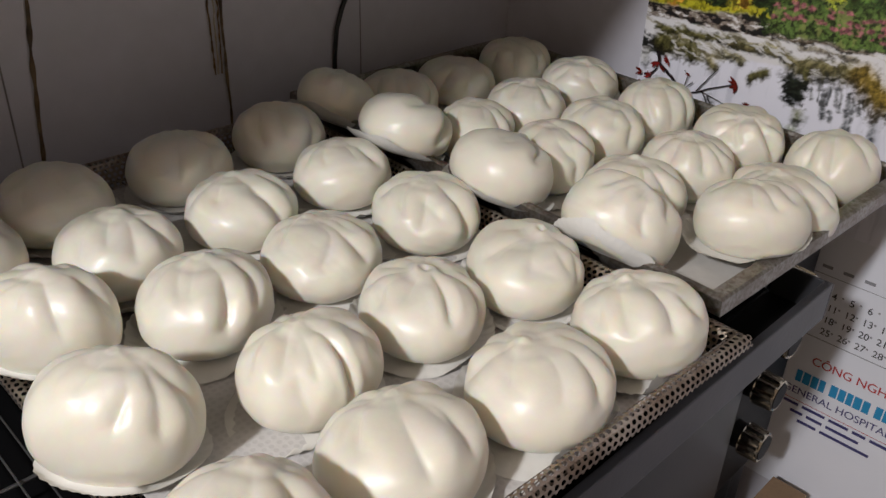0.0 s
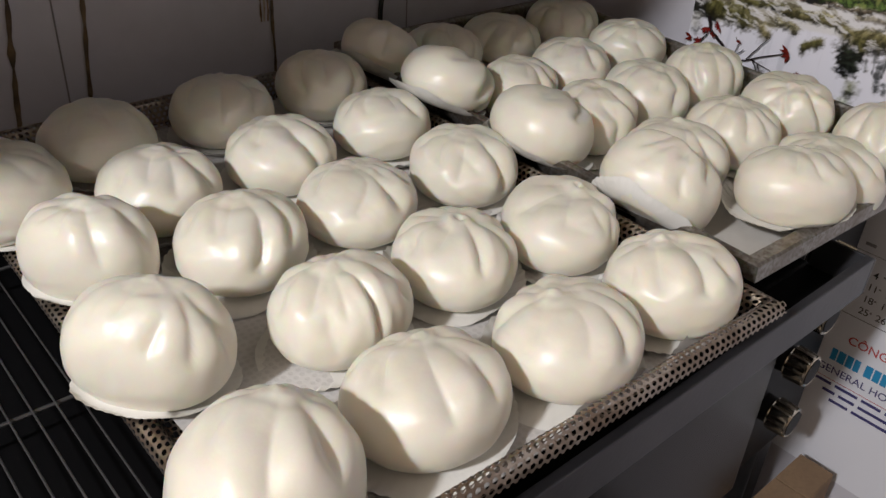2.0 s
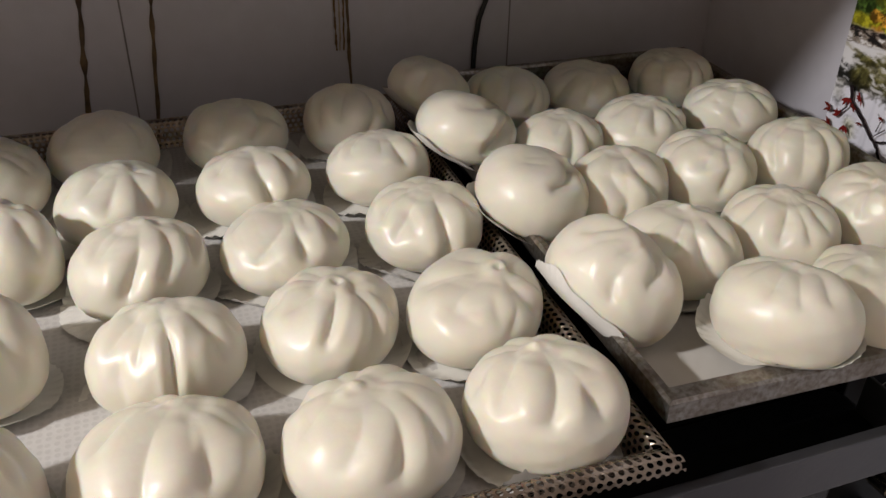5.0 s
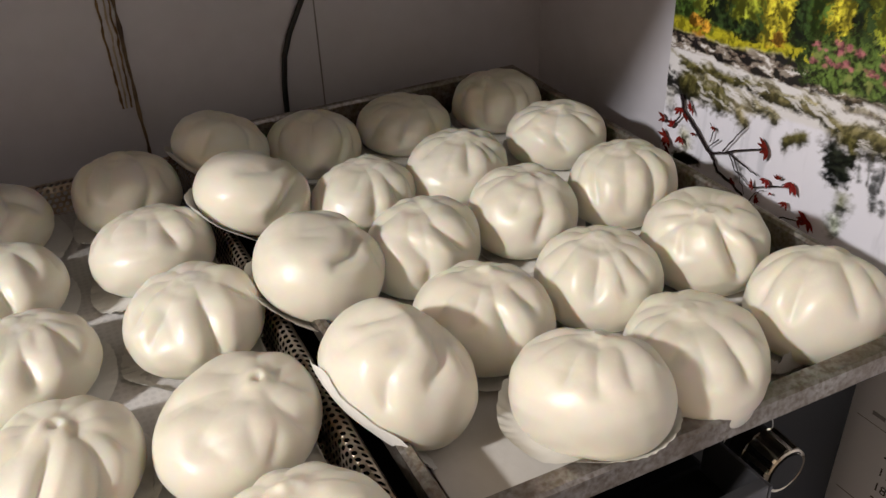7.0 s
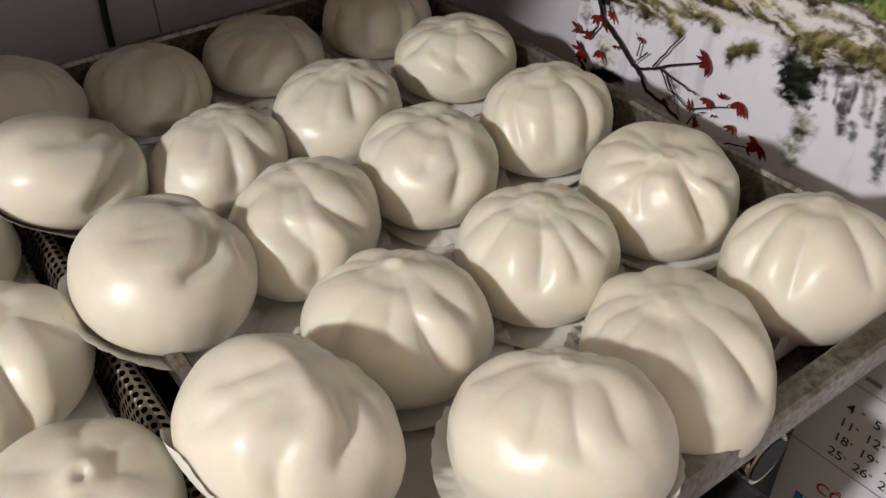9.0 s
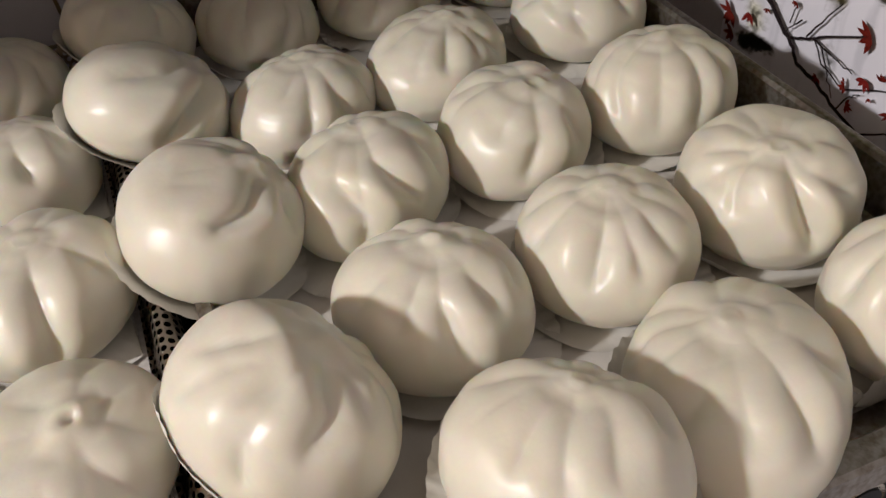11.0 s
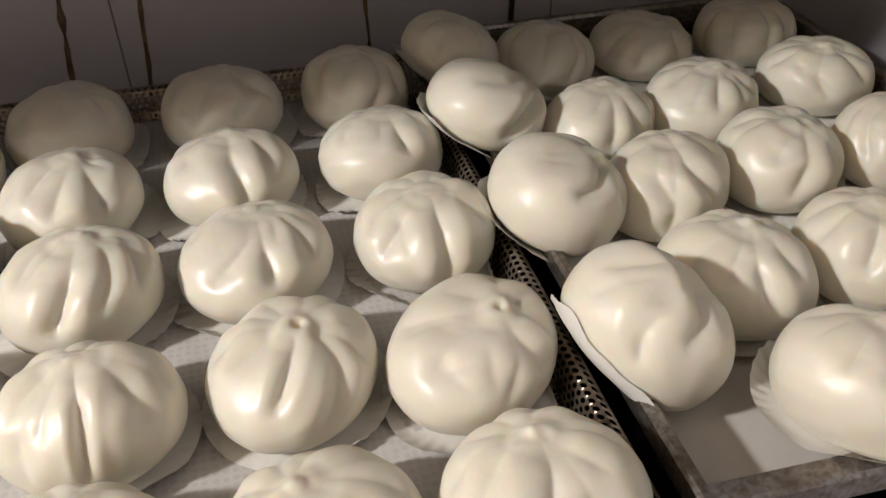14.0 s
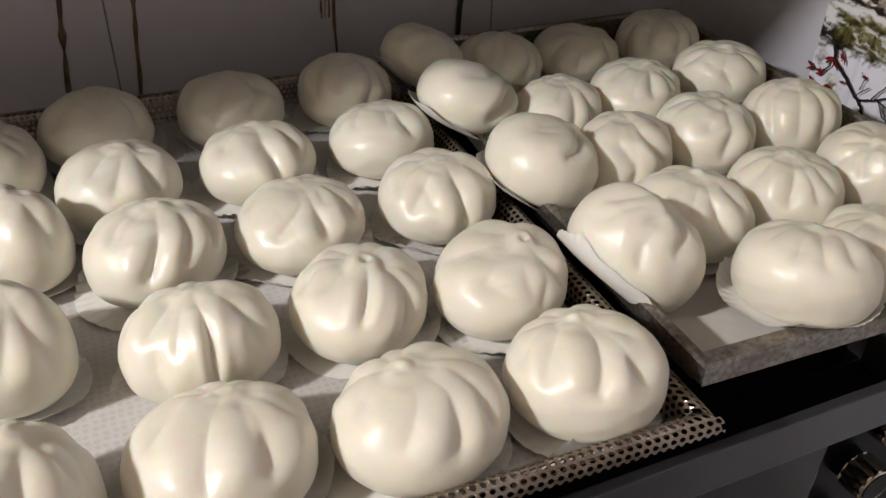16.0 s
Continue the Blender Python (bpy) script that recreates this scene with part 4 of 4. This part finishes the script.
# pleats that run out from the gathered top: direction, start, end, twist in degrees, depth, width
PLEATS = {
    "A1": [(-153, 0.37, 1.29, 28, 0.05, 0.12), (-115, 0.12, 1.04, 0, 0.05, 0.12), (-67, 0.32, 1.46, -33, 0.05, 0.12), (-42, 0.81, 1.27, -18, 0.05, 0.12)],
    "B1": [(-117, 0.34, 1.50, -1, 0.05, 0.12), (-168, 0.37, 1.10, 41, 0.05, 0.12), (-66, 0.37, 1.27, -34, 0.05, 0.12), (-39, 0.33, 1.06, 38, 0.05, 0.12)],
    "C1": [(-88, 0.21, 0.61, 0, 0.05, 0.12), (-151, 0.38, 0.96, 52, 0.05, 0.12), (-35, 0.45, 1.09, -46, 0.05, 0.12)],
    "A2": [(-72, 0.54, 1.07, 9, 0.105, 0.11), (-25, 0.41, 0.87, -45, 0.05, 0.12), (-153, 0.26, 0.84, 43, 0.03, 0.13), (-101, 0.19, 0.76, 0, 0.03, 0.13), (29, 0.16, 0.69, 0, 0.03, 0.13)],
    "B2": [(-81, 0.61, 1.56, 8, 0.105, 0.11), (-39, 0.40, 0.98, -14, 0.05, 0.12), (-14, 0.67, 1.21, -22, 0.03, 0.13), (-90, 0.10, 0.82, 0, 0.03, 0.13), (-145, 0.11, 0.86, 0, 0.03, 0.13)],
    "C2": [(-58, 0.43, 1.24, 4, 0.08, 0.13), (-127, 0.27, 0.83, 13, 0.05, 0.12), (-97, 0.45, 1.18, -6, 0.05, 0.12), (-29, 0.14, 0.47, 0, 0.05, 0.12), (-153, 0.65, 1.16, 14, 0.03, 0.13)],
    "D2": [],
    "A3": [(-86, 0.34, 1.58, 0, 0.105, 0.11), (-31, 0.41, 1.02, -8, 0.05, 0.12), (-172, 0.29, 1.01, 78, 0.05, 0.12), (-137, 0.51, 1.25, -4, 0.05, 0.12), (0, 0.14, 0.27, 0, 0.03, 0.13)],
    "B3": [(-80, 0.70, 1.37, 6, 0.105, 0.11), (-113, 0.59, 1.26, -36, 0.08, 0.13), (-179, 0.34, 0.85, 59, 0.05, 0.12), (-38, 0.33, 1.14, -14, 0.05, 0.12), (-64, 0.34, 0.69, -49, 0.05, 0.12)],
    "C3": [(-98, 0.64, 1.53, -14, 0.105, 0.11), (-26, 0.60, 1.21, -49, 0.05, 0.12), (-58, 0.36, 1.23, -35, 0.05, 0.12), (-148, 0.23, 0.85, 45, 0.03, 0.13), (-131, 0.10, 0.75, 0, 0.03, 0.13), (-185, 0.38, 0.93, 55, 0.03, 0.13)],
    "D3": [(-103, 0.26, 1.31, 11, 0.05, 0.12), (-54, 0.39, 1.28, -5, 0.05, 0.12)],
    "A4": [(-14, 0.22, 0.84, 0, 0.08, 0.13), (-56, 0.35, 1.15, 28, 0.05, 0.12), (26, 0.11, 0.55, 0, 0.05, 0.12), (135, 0.14, 0.44, 0, 0.05, 0.12), (-84, 0.68, 1.23, -14, 0.03, 0.13), (-104, 0.49, 1.03, 26, 0.03, 0.13)],
    "B4": [(-106, 0.25, 1.05, -8, 0.095, 0.06), (-20, 0.56, 1.16, 3, 0.08, 0.13), (-59, 0.23, 1.47, -27, 0.08, 0.13), (-156, 0.20, 0.69, 0, 0.05, 0.12), (-187, 0.69, 1.00, 96, 0.05, 0.12)],
    "C4": [(-85, 0.55, 1.64, -7, 0.095, 0.06), (-145, 0.19, 0.84, 0, 0.05, 0.12), (-40, 0.49, 1.37, -7, 0.05, 0.12), (-15, 0.67, 1.25, -3, 0.03, 0.13), (-183, 0.43, 0.98, 20, 0.03, 0.13)],
    "D4": [(-111, 0.67, 1.23, -26, 0.05, 0.12), (-81, 0.51, 1.40, -9, 0.05, 0.12), (-54, 0.45, 1.49, 10, 0.05, 0.12), (-182, 0.40, 0.93, 13, 0.03, 0.13)],
    "A5": [(-102, 0.30, 1.20, -22, 0.105, 0.11), (-152, 0.33, 1.04, 7, 0.05, 0.12), (-53, 0.26, 0.58, 28, 0.05, 0.12), (-70, 0.84, 1.23, 6, 0.05, 0.12), (-179, 0.61, 1.02, 11, 0.03, 0.13)],
    "B5": [(-77, 0.54, 1.42, -23, 0.08, 0.13), (-45, 0.44, 1.34, -23, 0.05, 0.12), (-109, 0.36, 1.06, -32, 0.03, 0.13), (-159, 0.18, 0.75, 0, 0.03, 0.13)],
    "C5": [(-67, 0.66, 1.27, -2, 0.08, 0.13), (-112, 0.39, 1.36, 8, 0.05, 0.12), (-163, 0.49, 0.91, 59, 0.05, 0.12), (-4, 0.61, 1.17, 4, 0.05, 0.12), (-79, 0.19, 0.67, 0, 0.03, 0.13), (-180, 0.38, 0.92, 28, 0.03, 0.13)],
    "D5": [(-76, 0.28, 1.11, 6, 0.08, 0.13), (-124, 0.37, 1.19, 9, 0.05, 0.12), (-172, 0.41, 0.87, 54, 0.03, 0.13)],
    "R11": [(-128, 0.62, 1.43, -3, 0.05, 0.12), (-57, 0.23, 1.05, -23, 0.05, 0.12), (-159, 0.13, 0.91, 0, 0.05, 0.12)],
    "R12": [(-114, 0.10, 1.52, 0, 0.05, 0.12), (-173, 0.36, 1.50, 26, 0.05, 0.12), (-69, 0.49, 1.54, -29, 0.05, 0.12), (-49, 0.83, 1.48, -25, 0.05, 0.12)],
    "R13": [(-119, 0.58, 1.52, 1, 0.08, 0.13), (-162, 0.75, 1.65, -1, 0.05, 0.12), (-71, 0.56, 1.40, 5, 0.05, 0.12)],
    "R14": [(-138, 0.15, 1.63, 0, 0.05, 0.12), (-180, 0.51, 1.70, 7, 0.05, 0.12), (-81, 0.39, 1.32, -32, 0.05, 0.12), (-57, 0.71, 1.36, -29, 0.05, 0.12)],
    "R21": [(-82, 0.70, 1.70, -5, 0.105, 0.11), (-24, 0.56, 1.03, -22, 0.05, 0.12), (-121, 0.14, 0.64, 0, 0.05, 0.12), (-136, 0.73, 1.13, -76, 0.03, 0.13)],
    "R22": [(-98, 0.65, 1.60, -7, 0.08, 0.13), (-66, 0.74, 1.44, 4, 0.08, 0.13), (-23, 0.55, 1.46, 0, 0.05, 0.12), (-163, 0.40, 1.15, 23, 0.03, 0.13), (-116, 0.34, 0.83, -18, 0.03, 0.13)],
    "R23": [(-108, 0.37, 0.98, 2, 0.105, 0.11), (-42, 0.40, 1.09, 12, 0.05, 0.12), (-175, 0.29, 0.79, 26, 0.05, 0.12), (-133, 0.44, 1.07, 5, 0.03, 0.13)],
    "R24": [(-119, 0.89, 1.33, 34, 0.08, 0.13), (174, 0.59, 1.09, -12, 0.05, 0.12), (-68, 0.33, 1.04, 8, 0.05, 0.12), (18, 0.10, 0.18, 0, 0.03, 0.13)],
    "R31": [(-111, 0.64, 0.97, -37, 0.105, 0.11), (-50, 0.35, 0.84, 17, 0.05, 0.12), (-103, 0.13, 0.64, 0, 0.05, 0.12), (-169, 0.24, 0.69, -14, 0.03, 0.13)],
    "R32": [(-76, 0.65, 1.46, 33, 0.105, 0.11), (-116, 0.87, 1.38, 31, 0.08, 0.13), (-31, 0.56, 1.39, 3, 0.05, 0.12), (-111, 1.46, 1.90, -7, 0.05, 0.12), (-165, 0.23, 0.72, -26, 0.03, 0.13)],
    "R33": [(-107, 0.82, 1.41, -11, 0.08, 0.13), (-136, 0.69, 0.86, 4, 0.05, 0.12), (-59, 0.61, 1.27, 9, 0.05, 0.12), (169, 0.36, 1.09, 25, 0.03, 0.13), (-104, 0.32, 0.71, -2, 0.03, 0.13)],
    "R34": [(-161, 0.26, 1.38, 24, 0.05, 0.12), (-86, 0.24, 1.52, -17, 0.05, 0.12), (-53, 0.48, 1.50, -20, 0.05, 0.12), (-124, 0.16, 1.50, 0, 0.03, 0.13), (169, 0.46, 1.10, 35, 0.03, 0.13)],
    "R41": [(-103, 0.22, 0.73, 27, 0.08, 0.13), (-103, 0.73, 1.07, -24, 0.08, 0.13), (170, 0.47, 1.11, -8, 0.05, 0.12), (-130, 1.37, 1.62, 100, 0.05, 0.12)],
    "R42": [(-99, 0.64, 1.50, 14, 0.105, 0.11), (-69, 0.49, 0.93, 20, 0.08, 0.13), (-130, 0.45, 1.01, -11, 0.05, 0.12), (-32, 0.45, 1.02, -33, 0.05, 0.12), (-165, 0.47, 1.17, -11, 0.03, 0.13)],
    "R43": [(-128, 0.53, 1.21, -5, 0.105, 0.11), (-101, 0.55, 1.11, 7, 0.08, 0.13), (-74, 0.47, 1.00, 4, 0.08, 0.13), (-177, 0.48, 1.07, 3, 0.05, 0.12)],
    "R44": [(-102, 0.37, 1.30, 8, 0.14, 0.1), (147, 0.20, 0.62, 0, 0.08, 0.13), (-65, 0.35, 0.94, 36, 0.08, 0.13), (-164, 0.25, 0.96, 32, 0.05, 0.12), (-16, 0.33, 0.83, -15, 0.05, 0.12)],
    "R52": [(-153, 0.45, 0.96, 3, 0.08, 0.13), (-125, 0.18, 1.06, 9, 0.08, 0.13), (-94, 0.36, 0.88, -10, 0.08, 0.13), (-41, 0.44, 0.81, -25, 0.08, 0.13), (175, 0.36, 0.77, 0, 0.03, 0.13)],
    "R53": [(-90, 0.51, 1.18, -4, 0.105, 0.11), (-120, 0.52, 0.98, 3, 0.08, 0.13), (-146, 0.60, 0.90, -20, 0.05, 0.12), (-154, 0.17, 0.23, 0, 0.05, 0.12), (-43, 0.57, 1.04, 1, 0.05, 0.12)],
    "R54": [(-160, 0.37, 1.47, 0, 0.05, 0.12), (-108, 0.32, 1.25, 7, 0.05, 0.12), (170, 0.61, 1.40, -2, 0.05, 0.12), (-76, 0.41, 1.02, -4, 0.03, 0.13)],
}
# single dents: from (direction, distance from the middle of the top) to (direction, distance), depth, width
DENTS = {
    "B1": [(120, 0.57, -132, 0.96, 0.05, 0.12)],
    "B2": [(124, 0.75, -158, 0.64, 0.05, 0.12)],
    "D2": [(10, 0.82, -58, 0.92, 0.03, 0.13), (26, 0.54, -84, 0.71, 0.03, 0.13), (0, 1.06, -30, 1.2, 0.03, 0.13)],
    "A3": [(-138, 0.57, -118, 0.96, 0.06, 0.16)],
    "D3": [(116, 0.26, -156, 1.06, 0.03, 0.13)],
    "A4": [(-62, 0.36, -146, 0.15, 0.03, 0.13), (-180, 0.71, -172, 0.22, 0.05, 0.12), (-124, 0.78, -106, 0.64, 0.03, 0.13), (-178, 0.4, -126, 0.29, 0.03, 0.13), (-128, 0.75, -110, 0.96, 0.03, 0.13)],
    "C4": [(-136, 1.03, -128, 1.55, 0.06, 0.16), (-148, 0.33, -136, 1.13, 0.06, 0.16)],
    "A5": [(-66, 0.5, -64, 0.92, 0.06, 0.16)],
    "R21": [(-120, 0.47, -96, 0.29, 0.06, 0.16)],
    "R24": [(-154, 0.78, -150, 0.89, 0.05, 0.12)],
    "R31": [(-162, 0.47, -124, 0.22, 0.06, 0.16)],
    "R41": [(-144, 0.57, -172, 1.03, 0.035, 0.22), (-148, 1.1, -142, 0.78, 0.05, 0.12), (-178, 1.45, -166, 0.82, 0.05, 0.12)],
    "R44": [(-174, 0.96, -168, 1.1, 0.05, 0.12), (-112, 0.01, 44, 0.29, 0.09, 0.18)],
    "R53": [(-154, 0.15, -174, 0.36, 0.03, 0.13)],
}

PITS = {"A4": 0.05, "B4": 0.05, "R14": 0.03, "R13": 0.02}
PLAIN = {"R21": 1.05, "R31": 1.0, "R41": 0.95, "R11": 0.75, "D4": 0.6, "D3": 0.6, "C1": 0.6}

for seed, (key, (x, y, r, h, e1, e2, lx, ly, lift, ta, td)) in enumerate(BUNS.items()):
    leans = abs(ly) > 12
    m = pose(x, y, bed(y) + 0.0055 + lift, lx, ly, 0)
    bv, bf = bun_mesh(r, h, e1, e2, PLEATS[key], DENTS.get(key, ()), (ta, td), seed + 1, PITS.get(key, 0.0), PLAIN.get(key, 1.0), 0.40 if key == "R52" else 0.62)
    ob = raw("steamed_bun", bv, bf, DOUGH, smooth=True)
    ob.matrix_basis = m
    if leans:
        label = "smooth white steamed bun tilted over the tray's side rim"
    elif key == "R52":
        label = "wide white steamed bun resting on the tray's front lip"
    elif key[-1] == "1" or key == "D2":
        label = "white steamed bun in the shade against the wall"
    elif key in PITS:
        label = "glossy white steamed bun with a small hole at its top"
    elif key in ("C4", "B4"):
        label = "glossy white steamed bun with a split fold"
    elif key == "R44":
        label = "lumpy white steamed bun with thick finger-like folds"
    else:
        label = "plump glossy white steamed bun with gathered folds"
    tagged(ob, label, "steamed bun", "steamed buns on trays")
    turned = (205, 0.014, 1.2, 0.0012 if key == "R41" else 0.0080) if leans else (-80, 0.014, 1.3, 0.0050) if key == "R52" else (205, 0.011, 1.7, 0.0065) if key[0] == "D" else None
    lm = pose(x, y, bed(y) + 0.005 + lift, lx, ly, 0)
    wide = key[0] == "D"
    lv, lf = liner_mesh(r, h, e1, e2, seed + 100, turned, 1.02 if key == "R41" else 1.16, (-0.004, 0.002) if wide else None)
    if key[0] == "D":
        # the paper lies over the tray's low side wall
        lv = [(vx, vy, max(vz, bed(y + vy) + 0.0145 * smooth_step(PX0 + 0.020, PX0 - 0.002, vx + x) - lm.translation.z)) for vx, vy, vz in lv]
    elif not leans and key != "R52":
        # the paper folds up where it meets the tray's wall
        x_min, x_max, y_min, y_max = (TX0 + 0.004, TX1 - 0.004, TY0 + 0.004, TY1 - 0.004) if key[0] == "R" else (-1.0, PX1 - 0.004, PY0 + 0.004, PY1 - 0.004)
        kept = []
        for vx, vy, vz in lv:
            cx, cy = min(max(vx + x, x_min), x_max) - x, min(max(vy + y, y_min), y_max) - y
            kept.append((cx, cy, vz + min(0.010, 0.6 * (abs(cx - vx) + abs(cy - vy)))))
        lv = kept
    ob = raw("paper_liner", lv, lf, PAPER, smooth=True)
    ob.matrix_basis = lm
    tagged(ob, "thin white paper liner under a steamed bun", "paper liner", "paper liners under the buns")


# ---- oven under the trays ----
oven = empty("oven", 0, 0, 0)
tagged(oven, "black and steel electric oven with a row of chrome knobs", "oven")
# solid body, coloured near-black in place of the shaded void below the wires
part("body", box(-0.80, 0.47, 0.08, 0.66, ZR - 0.52, ZR - 0.075, 0.004), HOLLOW, oven)
for x, y in ((-0.76, 0.10), (0.43, 0.10), (-0.76, 0.62), (0.43, 0.62)):
    part("leg", box(x - 0.02, x + 0.02, y - 0.02, y + 0.02, 0.0, ZR - 0.5205, 0.003), DARKSTEEL, oven)
part("door", box(-0.80, 0.258, 0.044, 0.0795, ZR - 0.50, ZR - 0.125, 0.004), DOORGLASS, oven)
part("front_rail", box(-0.80, 0.25, -0.022, -0.012, ZR - 0.130, ZR - 0.083, 0.0015), DARKSTEEL, oven)
part("rail_floor", box(-0.80, 0.249, -0.0118, 0.0438, ZR - 0.130, ZR - 0.124), BLACK, oven)
part("rail_end", box(0.2505, 0.254, -0.022, 0.0438, ZR - 0.130, ZR - 0.085, 0.001), DARKSTEEL, oven)
part("control_panel", box(0.262, 0.47, 0.068, 0.0795, ZR - 0.52, ZR - 0.09, 0.002), BLACK, oven)


def knob(z):
    m = pose(0.330, 0.066, z, 90)
    kb = bmesh.new()
    n = 40
    prof = [(0.012, 0.0135, 0), (0.0232, 0.0135, 0), (0.0235, 0.015, 1), (0.0222, 0.040, 1), (0.0225, 0.042, 0), (0.0212, 0.0435, 0), (0.0190, 0.0420, 0)]
    rings = []
    for rr, d, fl in prof:
        ring = [kb.verts.new(m @ Vector(((rr + fl * 0.0011 * (1 if (i // 2) % 2 else -1)) * math.cos(2 * math.pi * i / n), (rr + fl * 0.0011 * (1 if (i // 2) % 2 else -1)) * math.sin(2 * math.pi * i / n), d))) for i in range(n)]
        rings.append(ring)
    for a, b in zip(rings, rings[1:]):
        for i in range(n):
            kb.faces.new((a[i], a[(i + 1) % n], b[(i + 1) % n], b[i]))
    kb.faces.new(rings[-1])
    ob = part("knob", kb, CHROME, oven, "ribbed chrome knob")
    sb = bmesh.new()
    bmesh.ops.create_cone(sb, cap_ends=True, segments=32, radius1=0.0205, radius2=0.0185, depth=0.0170, matrix=m @ pose(0, 0, 0.0065))
    part("stem", sb, BLACK, ob, "black knob stem")
    cb = bmesh.new()
    bmesh.ops.create_cone(cb, cap_ends=True, segments=32, radius1=0.0188, radius2=0.0182, depth=0.002, matrix=m @ pose(0, 0, 0.0428))
    part("cap", cb, BLACK, ob, "black knob cap")
    return ob


for z in (-0.150, -0.227, -0.313, -0.404):
    knob(ZR + z)
z = -0.152
ring = ribbon([(0.330 + 0.031 * math.cos(radians(q)), ZR + z + 0.031 * math.sin(radians(q))) for q in range(-40, 221, 10)], [0.0011] * 27, y=0.0672)
raw("dial_mark", *ring, DIALWHITE, oven, "thin white printed arc")

# wire grate under the perforated tray
wire_grate = empty("wire_grate", 0, 0, 0)
tagged(wire_grate, "dark steel wire grate under the perforated tray", "grate")
for k in range(38):
    x = -0.79 + 0.0155 * k
    if x < -0.22:
        raw("bar", *tube([(x, -0.01, ZR - 0.0505), (x, 0.65, ZR - 0.033)], 0.0008, 6), WIRE, wire_grate)
for y in (0.02, 0.232, 0.42, 0.62):
    raw("cross_bar", *tube([(-0.795, y, bed(y) - 0.0115), (-0.225, y, bed(y) - 0.0115)], 0.0016, 6), WIRE, wire_grate)

# tall cardboard box beside the oven, seen past its corner
box_stack = empty("cardboard_box", 0, 0, 0)
tagged(box_stack, "closed brown cardboard box beneath the wall calendar", "box")
part("carton", box(0.32, 0.480, -0.014, 0.043, ZR - 0.999, ZR - 0.575, 0.003), CARDBOARD, box_stack)
part("top_flap", box(0.321, 0.399, -0.013, 0.042, ZR - 0.5745, ZR - 0.571, 0.001), CARDBOARD, box_stack)
part("top_flap", box(0.402, 0.479, -0.013, 0.042, ZR - 0.5745, ZR - 0.571, 0.001), CARDBOARD, box_stack)
